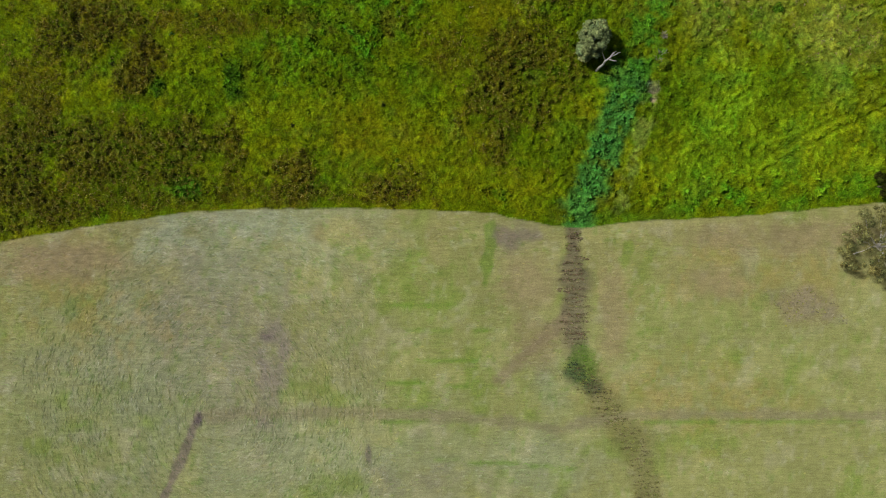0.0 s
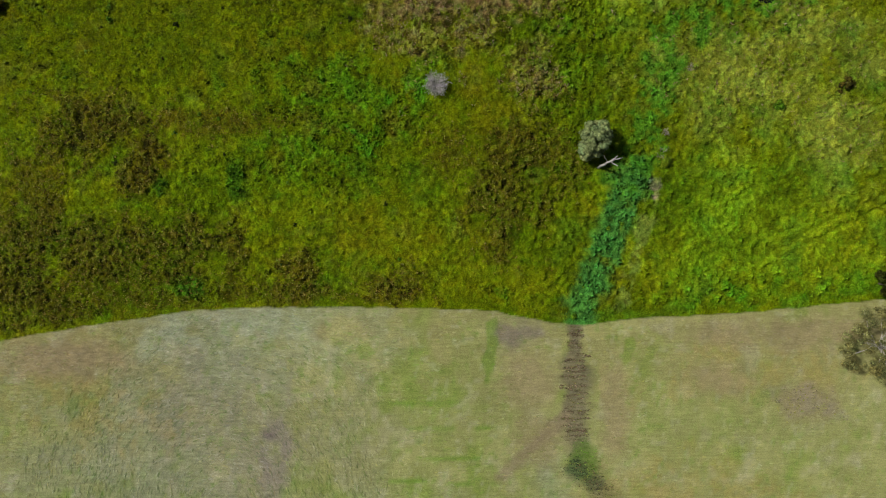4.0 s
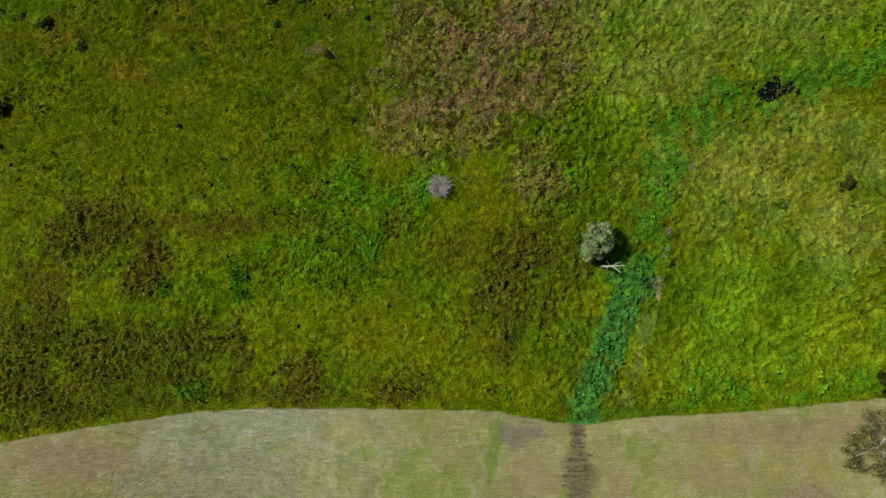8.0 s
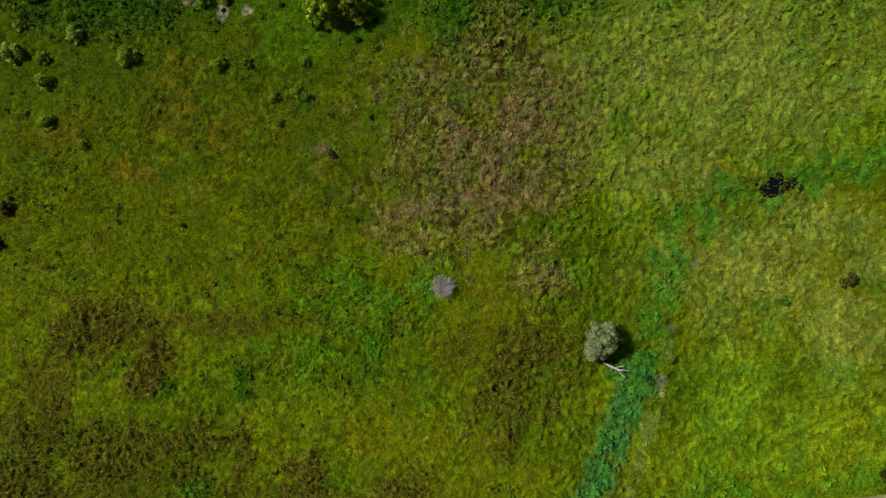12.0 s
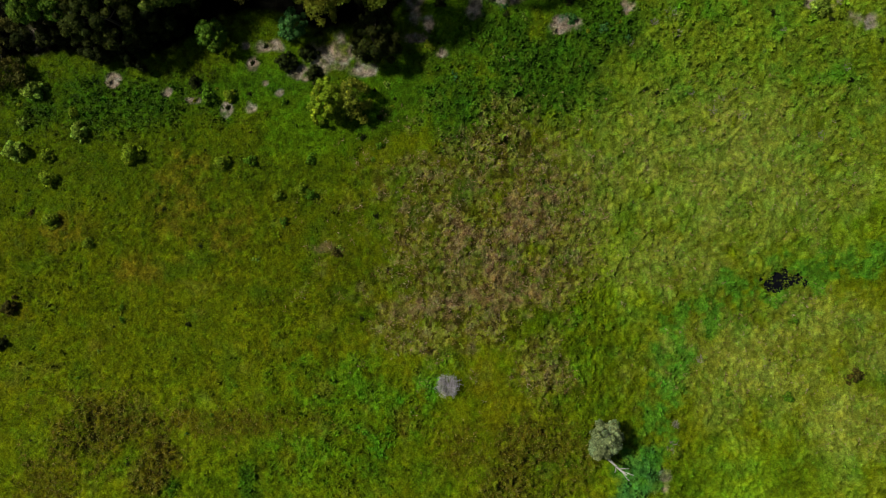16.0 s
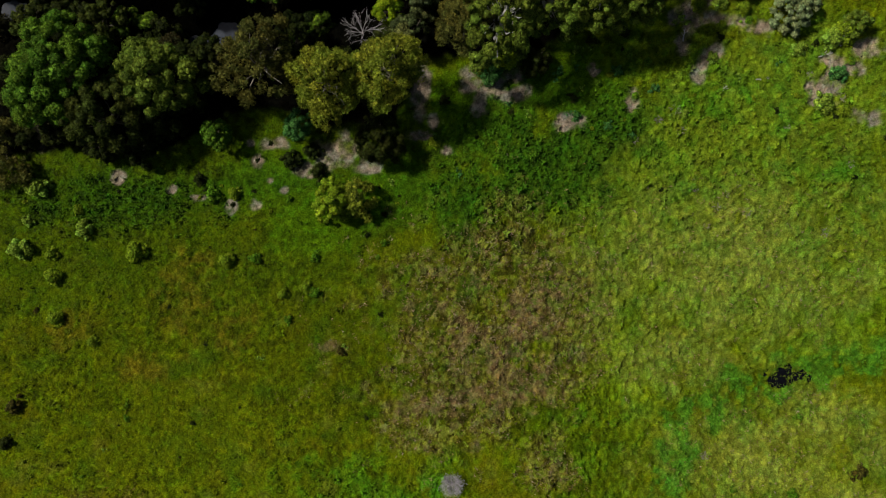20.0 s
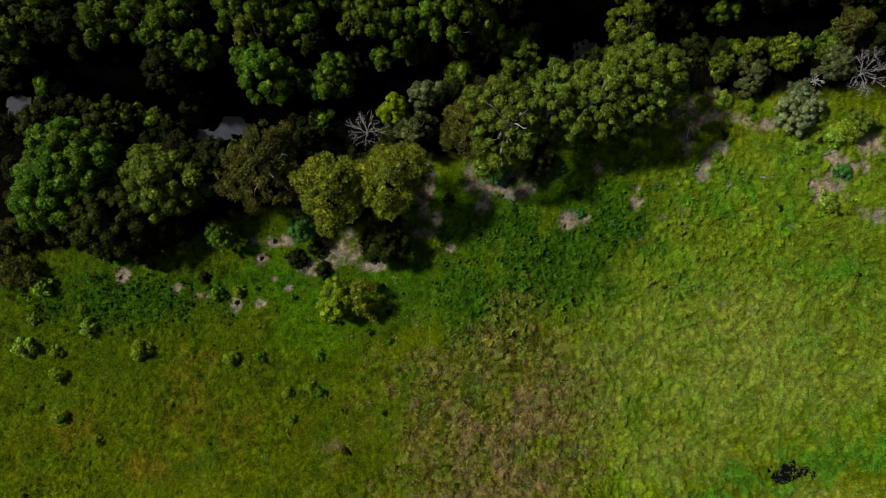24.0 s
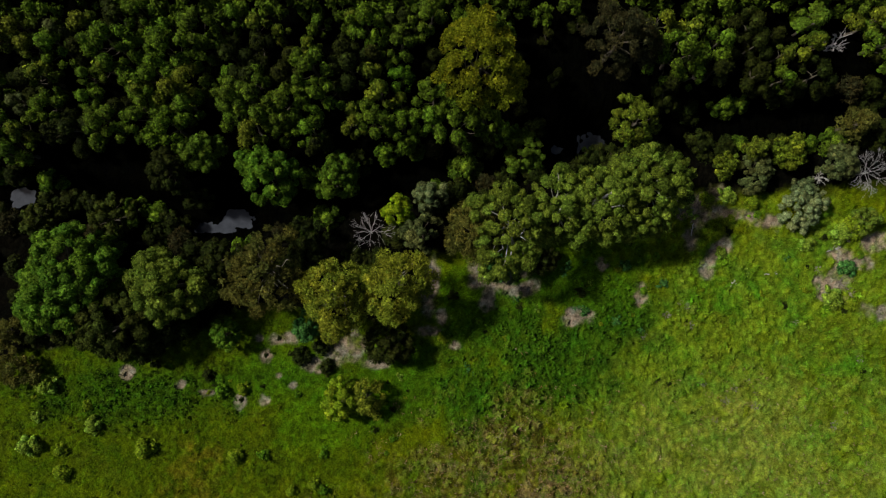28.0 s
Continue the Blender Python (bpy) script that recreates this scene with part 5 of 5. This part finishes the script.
def shrub_places():
    """Where the low shrubs stand: thick towards the creek, crowding the wet gully, thinly strewn over the western slope."""
    rng = np.random.default_rng(88)
    out = []

    def add(x, y, kind, size):
        if any(math.hypot(x - a, y - b) < 0.9 for a, b, _, _ in out) or bare_soil(np.array([x]), np.array([y]))[0] > 0.5:
            return
        out.append((x, y, kind, size))
    for _ in range(210):
        x, y = rng.uniform(-4, 51), rng.uniform(60, 86)
        if y < tree_line(x) - 1.5 and rng.uniform() < 0.2 + 0.8 * smooth((y - 60) / 18):
            add(x, y, int(rng.choice(6, p=[0.3, 0.26, 0.18, 0.16, 0.1, 0.0])), rng.uniform(0.3, 0.75))
    for (ax, ay), (bx, by) in zip(GULLY, GULLY[1:]):
        for k in range(12):
            s = (k + rng.uniform(0, 1)) / 12
            x, y = ax + (bx - ax) * s + rng.normal(0, 0.8), ay + (by - ay) * s
            if y > field_edge(x) + 0.9:
                add(x, y, int(rng.choice([0, 1, 4], p=[0.4, 0.25, 0.35])), rng.uniform(0.3, 0.6))
    for _ in range(130):
        x, y = rng.uniform(-52, -6), rng.uniform(31, 66)
        if y < tree_line(x) - 2 and rng.uniform() < 0.35 + 0.65 * smooth((y - 40) / 20):
            add(x, y, int(rng.choice(6, p=[0.16, 0.1, 0.34, 0.28, 0.0, 0.12])), rng.uniform(0.2, 0.45))
    for _ in range(60):
        x, y = rng.uniform(-51, 4), rng.uniform(8, 31)
        add(x, y, int(rng.choice(6, p=[0.3, 0.1, 0.34, 0.16, 0.05, 0.05])), rng.uniform(0.18, 0.4))
    out += [(-27.1, 63.0, 2, 0.3), (-24.2, 68.3, 2, 0.26), (-22.6, 70.3, 2, 0.3), (-31.0, 63.9, 3, 0.3)]
    return out


def plant_shrubs():
    rng = np.random.default_rng(89)
    first = {}
    for x, y, kind, size in shrub_places():
        m = Matrix.Translation(on_land(x, y)) @ Matrix.Rotation(rng.uniform(0, 6.28), 4, 'Z') @ Matrix.Diagonal((size * rng.uniform(0.9, 1.5), size, size * 0.75, 1))
        if kind in first:
            copy_thing(SHRUBS[kind], m)
        else:
            first[kind] = m
    for kind, m in first.items():
        SHRUBS[kind].matrix_basis = m


plant_shrubs()


# ---- the forest beyond the creek ----
def forest():
    rng = np.random.default_rng(31)
    kinds = []
    for k, (leaf, radius, tall, domes) in enumerate([("forest", 2.1, 6.8, 9), ("forest", 1.7, 6.2, 6), ("forest", 2.5, 7.4, 12), ("forest olive", 1.9, 6.6, 7),
                                                     ("forest olive", 1.4, 5.8, 4), ("dark", 2.2, 5.6, 9), ("dark", 1.6, 5.0, 5), ("green", 1.8, 6.2, 6), ("forest grey", 1.7, 6.4, 5)]):
        tone = leaf.replace("forest ", "").replace("forest", "green")
        kinds.append(tree("tree", 300 + k, (0, 0, 0), "crowded forest tree with domed " + tone + " crown", leaf, radius, tall, knob=0.74, count=int(domes * 1.35),
                          depth=2.8, size=0.115, density=78, apart=1.16, flat=1.6, group="forest beyond the creek", limbs=3))
    odds = np.array([5, 5, 4, 3, 3, 3, 3, 1, 1.2])
    odds = odds / odds.sum()
    # mostly dark-leaved kinds, whose colour stands for the shade in the gaps
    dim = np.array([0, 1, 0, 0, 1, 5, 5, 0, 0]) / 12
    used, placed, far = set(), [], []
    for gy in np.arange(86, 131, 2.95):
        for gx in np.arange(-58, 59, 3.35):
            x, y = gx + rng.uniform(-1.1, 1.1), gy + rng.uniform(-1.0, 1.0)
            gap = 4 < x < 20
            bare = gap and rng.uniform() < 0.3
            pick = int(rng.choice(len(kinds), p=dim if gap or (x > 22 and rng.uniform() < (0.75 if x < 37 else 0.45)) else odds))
            s, turn = rng.uniform(0.8, 1.25) * (0.72 if gap else 1), rng.uniform(0, 6.28)
            if bare or y - float(creek_line(x)) < 3.6 or any(math.hypot((x - a) / rx, (y - b) / ry) < 1 for a, b, rx, ry in GLOOM):
                continue
            if any(math.hypot(x - a, y - b) < r for a, b, r in CLEAR):
                continue
            m = Matrix.Translation(on_land(x, y)) @ Matrix.Rotation(turn, 4, 'Z') @ Matrix.Diagonal((s, s, s, 1))
            if y > 108.5 or abs(x) > 54.5:
                far.append(((1, 4, 6, 4)[pick % 4] if y > 114 else pick, m))
                continue
            if pick in used:
                copy_thing(kinds[pick], m)
            else:
                used.add(pick)
                placed.append((kinds[pick], m))
    for ob, m in placed:
        ob.matrix_basis = m
    verts, tints = [], []
    for pick, m in far:
        mesh = [c for c in kinds[pick].children if c.name.startswith("crown")][0].data
        v = np.empty(len(mesh.vertices) * 3, dtype=np.float32)
        mesh.vertices.foreach_get("co", v)
        m = np.array(m)
        corners = np.empty(len(mesh.loops), dtype=np.int32)
        mesh.loops.foreach_get("vertex_index", corners)
        v = v.reshape(-1, 3)[corners.reshape(-1, 4)[::6]]
        v = v.mean(axis=1, keepdims=True) + 2.2 * (v - v.mean(axis=1, keepdims=True))
        verts.append(v.reshape(-1, 3) @ m[:3, :3].T + m[:3, 3])
        tints.append(np.full((4 * len(v), 3), rng.uniform(0.6, 1.25)))
    verts = np.concatenate(verts)
    tagged(new("far_forest", raw_mesh("far_forest", verts, np.arange(len(verts)).reshape(-1, 4), LEAF["forest"], np.concatenate(tints))),
           "dense dark green forest canopy further off", "forest", kind="stuff")


# no trees here: the blackened floor stands for deep shade
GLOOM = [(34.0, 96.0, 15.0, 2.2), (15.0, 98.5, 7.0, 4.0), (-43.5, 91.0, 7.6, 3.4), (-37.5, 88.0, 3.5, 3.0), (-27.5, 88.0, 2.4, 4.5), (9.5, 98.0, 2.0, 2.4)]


def bank_growth():
    """Low dark trees, added to stand for shade, that hide most of the creek, with gaps where water or blackened floor
    shows.
    """
    rng = np.random.default_rng(77)
    kinds = [tree("tree", 400 + k, (0, 0, 0), "low dark tree over the creek, added to fill its shade", leaf, r, 2.9, knob=0.7, count=int(3 * r * r) + 2, depth=1.4, size=0.15,
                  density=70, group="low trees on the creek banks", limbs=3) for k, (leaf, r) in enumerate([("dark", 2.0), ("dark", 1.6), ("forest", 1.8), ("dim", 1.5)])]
    spots = []
    for gx in np.arange(-57, 57, 3.1):
        for off in (-3.2, -0.2, 2.6):
            x = gx + rng.uniform(-0.9, 0.9)
            y = float(creek_line(x)) + off + rng.uniform(-0.6, 0.6)
            if off == -0.2 and x > -26 and rng.uniform() < 0.6:
                continue
            if not any(math.hypot((x - a) / rx, (y - b) / ry) < 1 for a, b, rx, ry in WINDOWS + GLOOM):
                spots.append((x, y, int(rng.choice(4, p=[0.35, 0.3, 0.2, 0.15])), rng.uniform(0.8, 1.15), rng.uniform(0, 6.28)))
    for gx in np.arange(-57, 57, 3.3):
        for gy in np.arange(70, 96, 3.1):
            x, y = gx + rng.uniform(-1, 1), gy + rng.uniform(-1, 1)
            inside = x < 24 and tree_line(x) + 1.6 < y < float(creek_line(x)) - 4.5
            if inside and rng.uniform() < 0.6 and bare_soil(np.array([x]), np.array([y]))[0] < 0.3 and not any(math.hypot((x - a) / rx, (y - b) / ry) < 1 for a, b, rx, ry in WINDOWS):
                spots.append((x, y, int(rng.choice(4, p=[0.45, 0.4, 0.05, 0.1])), rng.uniform(0.8, 1.25), rng.uniform(0, 6.28)))
    last = {}
    for x, y, k, size, turn in spots:
        m = Matrix.Translation(on_land(x, y)) @ Matrix.Rotation(turn, 4, 'Z') @ Matrix.Diagonal((size, size, size, 1))
        if k in last:
            copy_thing(kinds[k], last[k])
        last[k] = m
    for k, m in last.items():
        kinds[k].matrix_basis = m


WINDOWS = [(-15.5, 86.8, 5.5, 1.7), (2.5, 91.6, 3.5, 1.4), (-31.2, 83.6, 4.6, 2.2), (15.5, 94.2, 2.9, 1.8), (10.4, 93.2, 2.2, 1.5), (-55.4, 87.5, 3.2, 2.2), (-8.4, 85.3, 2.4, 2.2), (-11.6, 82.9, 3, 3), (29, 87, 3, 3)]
bank_growth()
CLEAR = [(0.8, 100.8, 4.6), (16.2, 103.8, 4.4), (-23, 89.3, 3.6), (-34.5, 89.7, 2.8), (-30.9, 91.9, 2.6), (-15.4, 89.1, 3.0), (18.9, 95.7, 3.4), (6.4, 92.2, 3), (42.7, 105.1, 1.5)]
forest()
